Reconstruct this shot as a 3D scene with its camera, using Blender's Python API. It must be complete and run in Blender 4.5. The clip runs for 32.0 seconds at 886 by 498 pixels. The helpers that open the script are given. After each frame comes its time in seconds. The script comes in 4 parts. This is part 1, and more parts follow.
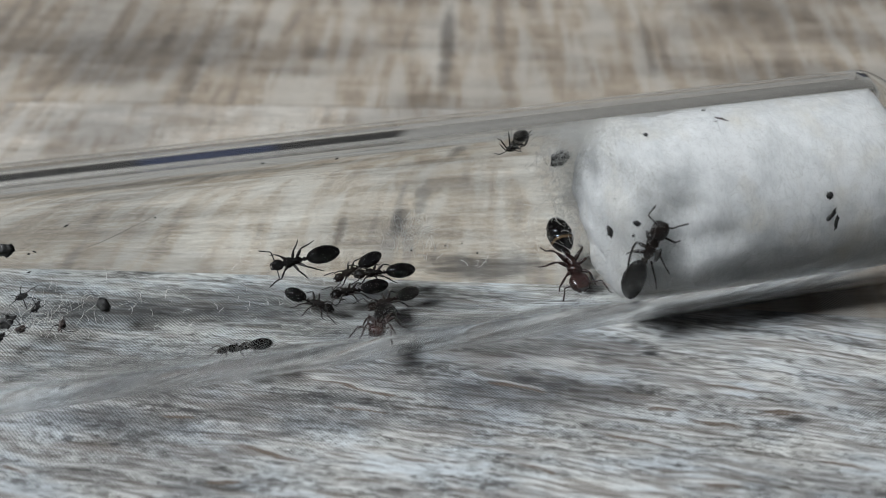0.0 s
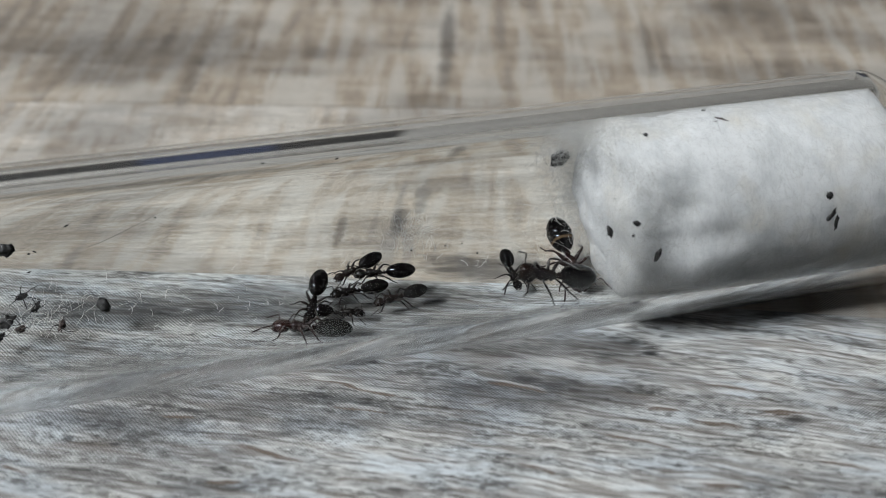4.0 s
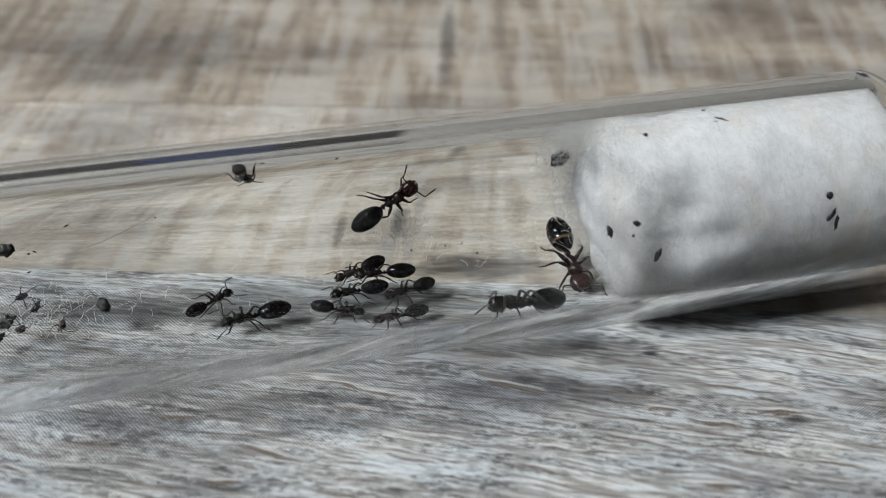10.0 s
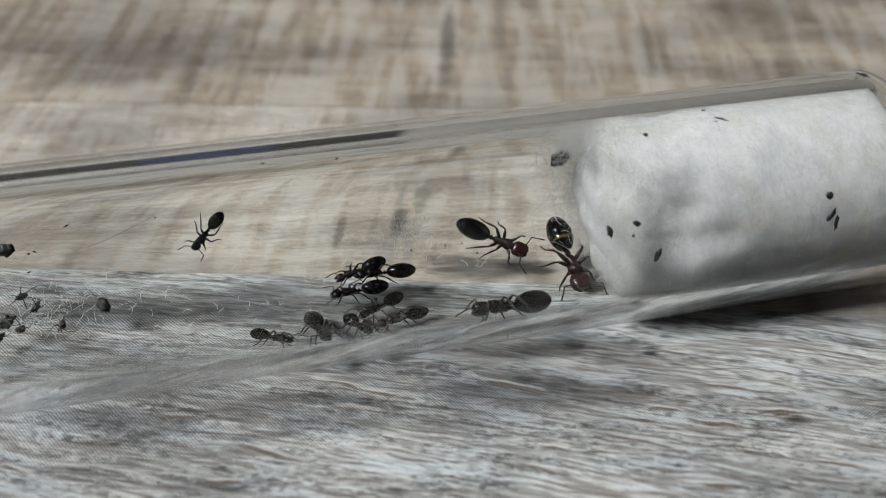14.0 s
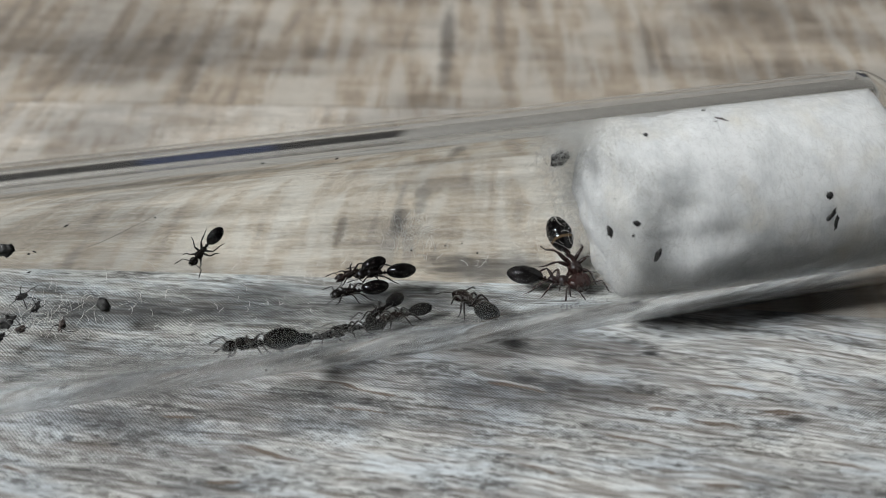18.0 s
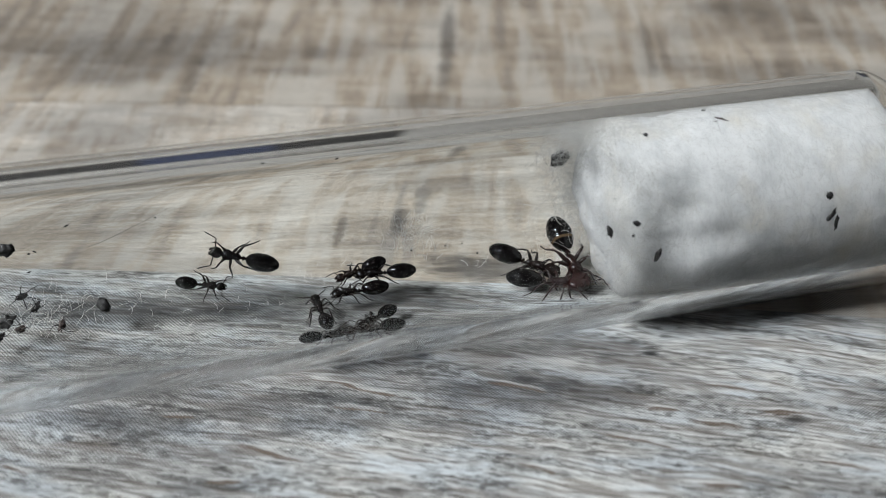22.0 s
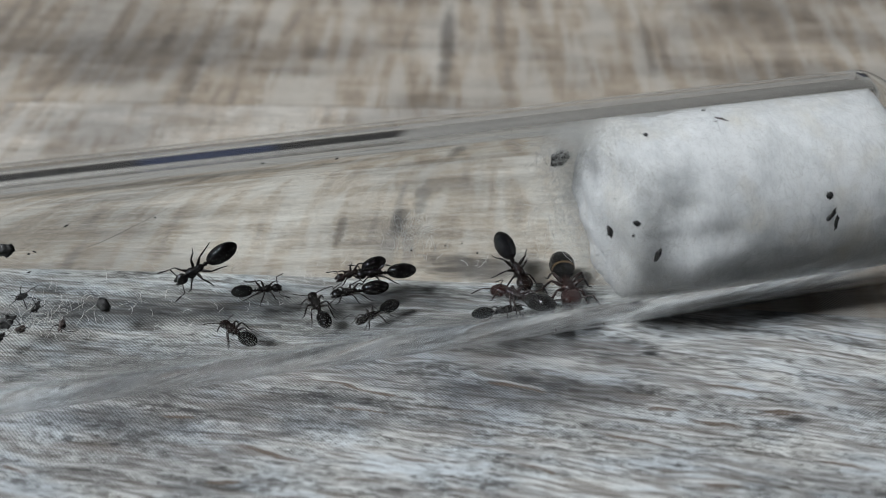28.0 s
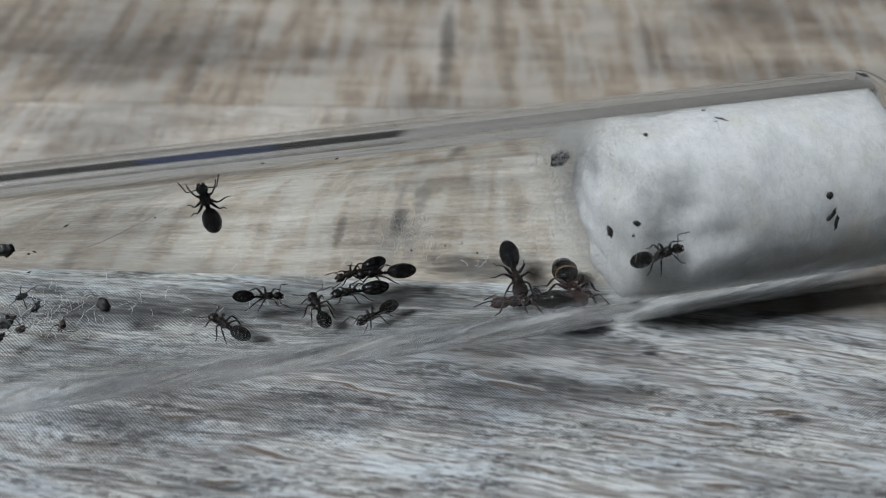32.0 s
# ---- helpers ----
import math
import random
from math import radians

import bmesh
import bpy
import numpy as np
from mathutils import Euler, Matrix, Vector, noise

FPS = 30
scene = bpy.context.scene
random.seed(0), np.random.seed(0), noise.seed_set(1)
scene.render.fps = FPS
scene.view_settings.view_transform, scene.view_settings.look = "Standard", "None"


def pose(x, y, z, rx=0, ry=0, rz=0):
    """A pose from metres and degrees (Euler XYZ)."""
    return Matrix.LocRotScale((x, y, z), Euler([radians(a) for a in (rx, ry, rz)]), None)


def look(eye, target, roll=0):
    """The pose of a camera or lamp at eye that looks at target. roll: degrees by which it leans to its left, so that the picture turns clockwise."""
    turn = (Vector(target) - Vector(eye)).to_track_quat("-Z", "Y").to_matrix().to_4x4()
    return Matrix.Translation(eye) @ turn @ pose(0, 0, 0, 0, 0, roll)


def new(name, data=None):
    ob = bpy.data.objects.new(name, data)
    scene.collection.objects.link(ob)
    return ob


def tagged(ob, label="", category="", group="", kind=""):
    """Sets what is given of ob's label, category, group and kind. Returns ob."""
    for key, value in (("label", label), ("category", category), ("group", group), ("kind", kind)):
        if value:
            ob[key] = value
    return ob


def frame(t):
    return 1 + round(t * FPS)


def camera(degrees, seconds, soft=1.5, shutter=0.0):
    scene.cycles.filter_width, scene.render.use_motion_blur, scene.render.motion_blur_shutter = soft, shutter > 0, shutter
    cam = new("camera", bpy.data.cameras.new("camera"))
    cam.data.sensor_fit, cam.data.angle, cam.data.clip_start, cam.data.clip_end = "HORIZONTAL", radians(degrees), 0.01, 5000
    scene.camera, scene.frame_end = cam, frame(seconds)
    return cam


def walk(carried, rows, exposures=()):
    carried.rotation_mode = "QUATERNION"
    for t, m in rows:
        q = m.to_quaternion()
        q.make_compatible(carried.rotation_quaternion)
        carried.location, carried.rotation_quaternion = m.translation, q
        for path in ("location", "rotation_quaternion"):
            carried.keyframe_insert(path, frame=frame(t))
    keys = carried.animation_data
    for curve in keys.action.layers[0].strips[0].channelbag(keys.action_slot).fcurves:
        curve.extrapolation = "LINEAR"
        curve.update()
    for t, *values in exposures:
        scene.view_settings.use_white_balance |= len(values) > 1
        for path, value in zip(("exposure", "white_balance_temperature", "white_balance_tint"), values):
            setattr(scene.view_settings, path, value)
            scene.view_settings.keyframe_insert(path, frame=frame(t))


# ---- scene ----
cam = camera(40, 32.0, soft=0.65)
EYE = Vector((-0.016084, -0.06828, 0.053966))
AIM = EYE + 0.08 * Vector((0.19009, 0.80695, -0.55919))
cam.data.dof.use_dof = True
cam.data.dof.focus_distance = 0.0868
cam.data.dof.aperture_fstop = 34
# the phone's own drift of exposure and white balance: seconds, stops, kelvin, tint
DRIFT = [(0, -0.06, 6350, 10), (3, -0.03, 6400, 10), (7, 0, 6410, 10), (10, 0.05, 6450, 10), (12, 0.15, 6530, 10), (12.5, 0.05, 6570, 10), (13, -0.07, 6610, 10), (14, -0.03, 6630, 10), (17, -0.04, 6620, 10),
         (19, 0.05, 6540, 10), (21, 0.09, 6460, 10), (23, 0.04, 6430, 10), (25, -0.02, 6340, 10), (28, -0.14, 6300, 10), (29, -0.16, 6280, 10), (30, -0.27, 6245, 10), (31, -0.34, 6200, 10), (32, -0.18, 6230, 10)]
walk(cam, [(0, look(EYE, AIM)), (32.0, look(EYE, AIM))], exposures=DRIFT)

MM = 0.001
R_OUT, R_IN = 8.0 * MM, 6.6 * MM        # the glass tube lies along x, its axis R_OUT above the boards
RIM, BOTTOM = 32.4 * MM, -112 * MM      # its open mouth and its closed end

# ---- light: a grey day through one unseen roof window, added for light from above ----
world = bpy.data.worlds.new("overcast_sky")
scene.world = world
world.use_nodes = True
sky = world.node_tree.nodes.new("ShaderNodeTexSky")
sky.sky_type, sky.sun_disc = "NISHITA", False
sky.sun_elevation, sky.sun_rotation = radians(38), radians(-30)
world.node_tree.links.new(sky.outputs[0], world.node_tree.nodes["Background"].inputs[0])
world.node_tree.nodes["Background"].inputs[1].default_value = 0.1

WIN_X, WIN_Y, WIN_W, WIN_H, CEILING, ROOM = -1.70, -0.25, 0.85, 0.85, 2.4, 2.5
lamp = bpy.data.lights.new("added_window_light", "AREA")
lamp.shape, lamp.size, lamp.size_y, lamp.energy, lamp.color = "RECTANGLE", WIN_W, WIN_H, 115, (0.965, 1.0, 1.022)
scene.cycles.caustics_refractive = False
lamp_ob = new("added_window_light", lamp)
lamp_ob.matrix_world = pose(WIN_X, WIN_Y, CEILING + 0.03)


# ---- material tools ----
class Nodes:
    """A short way to write node trees."""

    def __init__(self, name):
        self.mat = bpy.data.materials.new(name)
        self.mat.use_nodes = True
        self.tree = self.mat.node_tree
        self.bsdf = self.tree.nodes["Principled BSDF"]
        self.out = self.tree.nodes["Material Output"]

    def add(self, kind, ins=None, operation="", data_type="", blend_type=""):
        n = self.tree.nodes.new(kind)
        if operation:
            n.operation = operation
        if data_type:
            n.data_type = data_type
        if blend_type:
            n.blend_type = blend_type
        for k, v in (ins or {}).items():
            self.put(n.inputs[k], v)
        return n

    def put(self, socket, v):
        if isinstance(v, bpy.types.NodeSocket):
            self.tree.links.new(v, socket)
        elif isinstance(v, bpy.types.Node):
            self.tree.links.new(v.outputs[0], socket)
        else:
            socket.default_value = v

    def math(self, op, a, b=0.0, clamp=False):
        n = self.add("ShaderNodeMath", {0: a, 1: b}, operation=op)
        n.use_clamp = clamp
        return n.outputs[0]

    def noise(self, vec, scale, detail=4.0, rough=0.55, distort=0.0):
        n = self.add("ShaderNodeTexNoise", {"Vector": vec, "Scale": scale, "Detail": detail, "Roughness": rough, "Distortion": distort})
        return n.outputs[0]

    def scaled(self, vec, s, rot=(0, 0, 0), loc=(0, 0, 0)):
        return self.add("ShaderNodeMapping", {"Vector": vec, "Scale": s, "Rotation": rot, "Location": loc}).outputs[0]

    def ramp(self, fac, stops):
        n = self.add("ShaderNodeValToRGB", {0: fac})
        el = n.color_ramp.elements
        while len(el) < len(stops):
            el.new(0.5)
        for e, (p, c) in zip(el, stops):
            e.position = p
            e.color = (c, c, c, 1) if isinstance(c, (int, float)) else (*c, 1)
        return n.outputs[0]

    def mix(self, fac, a, b, how="MIX"):
        n = self.add("ShaderNodeMix", data_type="RGBA", blend_type=how)
        self.put(n.inputs[0], fac)
        self.put(n.inputs[6], a if not isinstance(a, tuple) else (*a[:3], 1))
        self.put(n.inputs[7], b if not isinstance(b, tuple) else (*b[:3], 1))
        return n.outputs[2]

    def bump(self, height, strength, dist):
        return self.add("ShaderNodeBump", {"Height": height, "Strength": strength, "Distance": dist}).outputs[0]

    def set(self, **kw):
        for k, v in kw.items():
            self.put(self.bsdf.inputs[k.replace("_", " ")], v)
        return self.mat


def plain(name, colour, rough=0.6, grain=400.0, spread=0.25, **kw):
    """A matt stuff with mottling at two scales."""
    m = Nodes(name)
    co = m.add("ShaderNodeTexCoord").outputs["Object"]
    a = m.noise(co, grain, 5.0)
    b = m.noise(co, grain * 0.12, 3.0)
    f = m.math("ADD", m.math("MULTIPLY", a, 0.6), m.math("MULTIPLY", b, 0.4))
    lo = tuple(c * (1 - spread) for c in colour)
    hi = tuple(min(1, c * (1 + spread)) for c in colour)
    return m.set(Base_Color=m.ramp(f, [(0.3, lo), (0.7, hi)]), Roughness=rough, Normal=m.bump(a, 0.2, 0.2 / grain), **kw)


STRIP_TURN = radians(-15.2)     # the boards' strips run this much askew to the tube
STRIP_W, STRIP_AT = 30.0 * MM, 4.1 * MM
NEAR_SWING = -4.2              # degrees by which the near strips lie askew to the far ones


def printed_wood():
    """Printed weathered-wood decor: streaks along the strip, saw marks across it, stains, painted-in shade under the
    tube, a fine halftone dot.
    """
    m = Nodes("printed_wood")
    pos = m.add("ShaderNodeNewGeometry").outputs["Position"]
    uv = m.scaled(pos, (1000, 1000, 1000), rot=(0, 0, -STRIP_TURN))       # millimetres along and across the strips
    info = m.add("ShaderNodeObjectInfo")
    sep = m.add("ShaderNodeSeparateColor", {0: info.outputs["Color"]})
    tilt = m.add("ShaderNodeCombineXYZ", {0: 0.0, 1: 0.0, 2: sep.outputs[2]}).outputs[0]
    skew = m.add("ShaderNodeMapping", {"Vector": uv, "Rotation": tilt}).outputs[0]      # the grain runs askew in some strips
    off = m.add("ShaderNodeVectorMath", {0: skew, 1: m.add("ShaderNodeCombineXYZ", {0: m.math("MULTIPLY", info.outputs["Random"], 900.0), 1: 0.0, 2: 0.0}).outputs[0]}, operation="ADD").outputs[0]
    warp = m.noise(m.scaled(off, (0.05, 0.12, 0)), 1.0, 3.0)
    bent = m.add("ShaderNodeVectorMath", {0: off, 1: m.add("ShaderNodeCombineXYZ", {0: 0.0, 1: m.math("MULTIPLY", warp, 2.2), 2: 0.0}).outputs[0]}, operation="ADD").outputs[0]
    wiggle = m.noise(m.scaled(off, (0.22, 0.6, 0)), 1.0, 3.0)
    bent = m.add("ShaderNodeVectorMath", {0: bent, 1: m.add("ShaderNodeCombineXYZ", {0: 0.0, 1: m.math("MULTIPLY", wiggle, 0.55), 2: 0.0}).outputs[0]}, operation="ADD").outputs[0]
    fine = m.noise(m.scaled(bent, (0.34, 2.3, 0)), 1.0, 6.0, 0.64)
    mid = m.noise(m.scaled(bent, (0.10, 0.55, 0)), 1.0, 5.0, 0.6)
    broad = m.noise(m.scaled(off, (0.045, 0.10, 0)), 1.0, 3.0, 0.5)
    saw = m.noise(m.scaled(off, (0.42, 0.045, 0)), 1.0, 4.0, 0.6, 0.3)
    cracks = m.noise(m.scaled(bent, (0.085, 1.5, 0), loc=(40, 7, 0)), 1.0, 4.0, 0.6)
    tan = sep.outputs[0]                                                    # how tan, not grey, a strip is
    # weathered grey: broad pale and dark patches, long streaks, fine chips
    patch = m.noise(m.scaled(bent, (0.13, 0.42, 0), loc=(2, 31, 0)), 1.0, 5.0, 0.62)
    streak = m.noise(m.scaled(bent, (0.34, 2.6, 0), loc=(11, 5, 0)), 1.0, 5.0, 0.62)
    chip = m.noise(m.scaled(bent, (1.25, 3.1, 0), loc=(21, 8, 0)), 1.0, 6.0, 0.72)
    level = m.math("ADD", m.math("MULTIPLY", patch, 0.36), m.math("ADD", m.math("MULTIPLY", streak, 0.24), m.math("MULTIPLY", chip, 0.40)))
    grey = m.ramp(level, [(0.41, (0.065, 0.065, 0.068)), (0.45, (0.20, 0.197, 0.192)), (0.485, (0.45, 0.448, 0.437)), (0.52, (0.72, 0.72, 0.708)), (0.575, (0.85, 0.85, 0.84))])
    grey = m.mix(1.0, grey, m.ramp(m.noise(m.scaled(off, (0.14, 0.3, 0), loc=(5, 60, 0)), 1.0, 3.0), [(0.40, (0.92, 0.985, 1.04)), (0.60, (0.995, 1.0, 0.975))]), "MULTIPLY")
    # long splits: a dark brown cut with a pale lip along it, here and there
    def split(su, sv, seed):
        a = m.noise(m.scaled(bent, (su, sv, 0), loc=(seed, seed * 1.3, 0)), 1.0, 2.0, 0.5)
        b = m.noise(m.scaled(bent, (su, sv, 0), loc=(seed, seed * 1.3 + 0.18, 0)), 1.0, 2.0, 0.5)
        here = m.ramp(m.noise(m.scaled(bent, (0.16, 0.42, 0), loc=(seed * 2, seed, 0)), 1.0, 2.0), [(0.50, 0.0), (0.60, 1.0)])
        dark = m.math("MULTIPLY", m.ramp(m.math("ABSOLUTE", m.math("SUBTRACT", a, 0.5)), [(0.018, 1.0), (0.055, 0.0)]), here)
        pale = m.math("MULTIPLY", m.ramp(m.math("ABSOLUTE", m.math("SUBTRACT", b, 0.5)), [(0.025, 1.0), (0.075, 0.0)]), here)
        return dark, pale
    for su, sv, seed, ink in ((0.10, 0.95, 13, (0.15, 0.118, 0.09)), (0.13, 1.3, 47, (0.085, 0.07, 0.06)), (0.09, 0.8, 71, (0.16, 0.14, 0.118))):
        dark, pale = split(su, sv, seed)
        grey = m.mix(m.math("MULTIPLY", pale, 0.55), grey, (0.82, 0.82, 0.805))
        grey = m.mix(m.math("MULTIPLY", dark, 0.6), grey, ink)
    warm = m.ramp(m.math("ADD", m.math("MULTIPLY", chip, 0.34), m.math("ADD", m.math("MULTIPLY", fine, 0.2), m.math("MULTIPLY", mid, 0.46))),
                  [(0.36, (0.32, 0.255, 0.19)), (0.46, (0.51, 0.418, 0.318)), (0.54, (0.64, 0.537, 0.422)), (0.61, (0.785, 0.715, 0.61))])
    warm = m.mix(m.math("MULTIPLY", m.ramp(saw, [(0.46, 0.0), (0.57, 1.0)]), 0.6), warm, (0.80, 0.76, 0.69))
    warm = m.mix(m.math("MULTIPLY", m.ramp(saw, [(0.33, 1.0), (0.44, 0.0)]), 0.5), warm, (0.22, 0.20, 0.19))
    col = m.mix(tan, grey, warm)
    less = m.math("SUBTRACT", 1.0, m.math("MULTIPLY", tan, 0.72))
    for su, sv, seed, lo, hi, deep, ink in ((0.20, 1.9, 5, 0.395, 0.435, 0.3, (0.055, 0.05, 0.046)), (0.42, 3.6, 17, 0.39, 0.44, 0.4, (0.08, 0.075, 0.072)), (0.13, 1.3, 29, 0.385, 0.405, 0.5, (0.105, 0.078, 0.056))):
        line = m.noise(m.scaled(bent, (su, sv, 0), loc=(seed, seed * 1.7, 0)), 1.0, 5.0, 0.62)
        col = m.mix(m.math("MULTIPLY", m.math("MULTIPLY", m.ramp(line, [(lo, 1.0), (hi, 0.0)]), deep), less), col, ink)
    col = m.mix(m.math("MULTIPLY", m.ramp(broad, [(0.38, 1.0), (0.56, 0.0)]), 0.65), col, (0.42, 0.42, 0.43), "MULTIPLY")
    col = m.mix(m.math("MULTIPLY", m.ramp(cracks, [(0.30, 1.0), (0.37, 0.0)]), 0.25), col, (0.10, 0.08, 0.065))
    # darker patches, print stains and painted-in shade under the tube: along, across, half length, half width, depth
    wob = m.math("MULTIPLY", m.math("SUBTRACT", m.noise(m.scaled(uv, (0.25, 0.7, 0)), 1.0, 4.0, 0.65), 0.5), 2.6)
    axes = m.add("ShaderNodeSeparateXYZ", {0: uv})
    for su, sv, lu, lv, deep in STAINS_AND_SHADE:
        du = m.math("MULTIPLY", m.math("SUBTRACT", axes.outputs[0], su), 1.0 / lu)
        dv = m.math("MULTIPLY", m.math("SUBTRACT", axes.outputs[1], sv), 1.0 / lv)
        far = m.math("ADD", m.math("ADD", m.math("MULTIPLY", du, du), m.math("MULTIPLY", dv, dv)), wob)
        col = m.mix(m.math("MULTIPLY", m.ramp(far, [(0.15, 1.0), (1.0, 0.0)]), deep * 1.15), col, (0.20, 0.20, 0.21), "MULTIPLY")
    # single long splits of the print: along, across, half length, lean
    sway = m.math("MULTIPLY", m.math("SUBTRACT", wiggle, 0.5), 0.5)
    jitter = m.math("MULTIPLY", m.math("SUBTRACT", fine, 0.5), 0.9)
    frayed = m.math("MULTIPLY", m.math("SUBTRACT", chip, 0.5), 1.3)
    for su, sv, half, lean in SPLITS:
        c, sn = math.cos(radians(lean)), math.sin(radians(lean))
        du, dv = m.math("SUBTRACT", axes.outputs[0], su), m.math("SUBTRACT", axes.outputs[1], sv)
        along = m.math("MULTIPLY", m.math("ADD", m.math("MULTIPLY", du, c), m.math("MULTIPLY", dv, sn)), 1.0 / half)
        off_line = m.math("ADD", m.math("SUBTRACT", m.math("MULTIPLY", dv, c), m.math("MULTIPLY", du, sn)), m.math("ADD", sway, jitter))
        ends = m.math("MULTIPLY", along, along)
        for shift, wide, deep, ink in ((0.27, 0.2, 0.4, (0.80, 0.795, 0.77)), (0.0, 0.17, 0.75, (0.14, 0.095, 0.065))):
            d = m.math("MULTIPLY", m.math("SUBTRACT", off_line, shift), 1.0 / wide)
            far = m.math("ADD", m.math("ADD", ends, m.math("MULTIPLY", d, d)), frayed)
            col = m.mix(m.math("MULTIPLY", m.ramp(far, [(0.35, 1.0), (1.0, 0.0)]), deep), col, ink)
    # halftone: crossed dot rows, strongest in the middle tones
    da = m.math("SINE", m.math("MULTIPLY", m.math("ADD", axes.outputs[0], m.math("MULTIPLY", axes.outputs[1], 0.9)), 24.0))
    db = m.math("SINE", m.math("MULTIPLY", m.math("SUBTRACT", axes.outputs[0], m.math("MULTIPLY", axes.outputs[1], 1.1)), 24.0))
    lum = m.add("ShaderNodeRGBToBW", {0: col}).outputs[0]
    swell = m.math("MULTIPLY", m.ramp(lum, [(0.03, 0.30), (0.15, 0.46), (0.40, 0.36), (0.75, 0.13)]), m.math("SUBTRACT", 1.0, m.math("MULTIPLY", tan, 0.12)))
    dots = m.math("ADD", m.math("MULTIPLY", m.math("ADD", da, db), swell), 1.0)
    col = m.mix(1.0, col, m.add("ShaderNodeCombineColor", {0: dots, 1: dots, 2: dots}).outputs[0], "MULTIPLY")
    tone = m.add("ShaderNodeCombineColor", {0: sep.outputs[1], 1: sep.outputs[1], 2: sep.outputs[1]}).outputs[0]
    col = m.mix(1.0, col, tone, "MULTIPLY")
    return m.set(Base_Color=col, Roughness=0.55, Normal=m.bump(m.math("ADD", fine, cracks), 0.6, 0.00015))


# (-12, 1.2), (5, -2) and (3.0, 6.6) also paint in shade under the tube
STAINS_AND_SHADE = [(-8, -9.7, 10, 2.6, 0.4), (-20, -11, 6, 2.2, 0.5), (6, -7.2, 9, 2.0, 0.55), (14.7, -2.7, 0.8, 0.4, 0.85), (-23.7, -12.7, 0.5, 0.4, 0.85), (-20.5, -13.2, 0.5, 0.25, 0.8),
          (23.7, -9.5, 1.3, 0.45, 0.75), (-1.2, 48, 1.0, 13, 0.62), (19.9, 49, 0.7, 9, 0.4), (-26.5, 40, 1.0, 8, 0.4), (-22, -0.5, 12, 2.4, 0.6), (-15.0, 46, 1.5, 2, 0.3),
          (-4.3, 15.0, 0.8, 3.4, 0.6), (-2.8, 20.0, 0.8, 4.4, 0.5), (-9.0, 13.0, 0.5, 4, 0.5), (3.0, 6.6, 6.0, 2.6, 0.75), (-38, 50, 18, 14, 0.35), (33, 58, 12, 4, 0.3), (-17, -8, 22, 5, 0.4), (-29, -5, 7, 3, 0.45), (-21, -14, 12, 5, 0.32), (-12, 1.2, 22, 3.2, 0.6), (5, -2, 9, 2.4, 0.6)]

SPLITS = [(-5.6, -7.2, 4.2, -15.4),
          (-5.2, -9.4, 2.2, -8.3), (-10.3, -13.8, 3.2, -15.0), (-17.1, -10.5, 1.5, -4.3), (-13.0, -16.4, 1.4, -1.0), (-1.2, -14.0, 1.7, -7.7), (-26.1, -15.7, 1.4, -20.5), (5.3, -6.7, 2.3, -13.2), (19.5, -6.3, 2.3, -10.7), (18.3, -10.0, 2.0, -9.2), (13.0, -11.7, 3.3, -16.0), (6.6, -14.6, 1.7, -17.9), (22.8, -8.7, 2.0, -2.0), (25.6, -13.6, 2.5, -11.6), (17.7, -15.6, 1.6, -3.3), (14.9, -8.7, 1.3, -1.8)]

WOOD = printed_wood()


def glass_stuff():
    m = Nodes("clear_glass")
    co = m.add("ShaderNodeTexCoord").outputs["Object"]
    streak = m.noise(m.scaled(co, (60, 700, 700)), 1.0, 3.0)
    m.set(Base_Color=(0.98, 0.99, 0.985, 1), Roughness=0.0, IOR=1.5, Specular_Tint=(0.06, 0.06, 0.06, 1), Transmission_Weight=1.0, Normal=m.bump(streak, 0.02, 0.0001))
    return m.mat


GLASS = glass_stuff()
WALL_PAINT = plain("wall_paint", (0.22, 0.22, 0.225), 0.8, 30)
CEILING_PAINT = plain("ceiling_paint", (0.14, 0.14, 0.14), 0.85, 30)
CASE_BLACK = plain("black_plastic", (0.010, 0.010, 0.011), 0.8, 300)
CASE_BLUE = plain("blue_plastic", (0.009, 0.026, 0.09), 0.7, 300)
PALE_PAINT = plain("pale_wall_paint", (0.78, 0.75, 0.70), 0.8, 30)
FRAME_PAINT = plain("frame_paint", (0.75, 0.75, 0.74), 0.4, 40, 0.08)


def chitin(name, colour, edge, rough=0.11):
    """Polished insect shell with fine pits; colour on the plates, edge where they thin out."""
    m = Nodes(name)
    co = m.add("ShaderNodeTexCoord").outputs["Object"]
    pits = m.noise(co, 9000, 3.0)
    cloud = m.noise(co, 1400, 3.0)
    m.set(Base_Color=m.ramp(cloud, [(0.35, colour), (0.72, edge)]), Roughness=m.ramp(pits, [(0.3, rough), (0.7, rough + 0.10)]),
          Normal=m.bump(pits, 0.12, 0.00002), IOR=1.40)
    return m.mat


BLACK = chitin("black_chitin", (0.0022, 0.0018, 0.0018), (0.006, 0.004, 0.0035))
BROWN = chitin("dark_brown_chitin", (0.005, 0.0028, 0.0024), (0.013, 0.006, 0.0045), 0.15)
RED = chitin("red_brown_chitin", (0.015, 0.0042, 0.0036), (0.03, 0.008, 0.006), 0.2)
LEG = chitin("leg_chitin", (0.004, 0.0028, 0.0024), (0.012, 0.007, 0.005), 0.25)
DARK_RED = chitin("dark_red_chitin", (0.008, 0.003, 0.0027), (0.018, 0.006, 0.0045), 0.18)
REDLEG = chitin("red_leg_chitin", (0.009, 0.004, 0.0035), (0.024, 0.009, 0.007), 0.25)


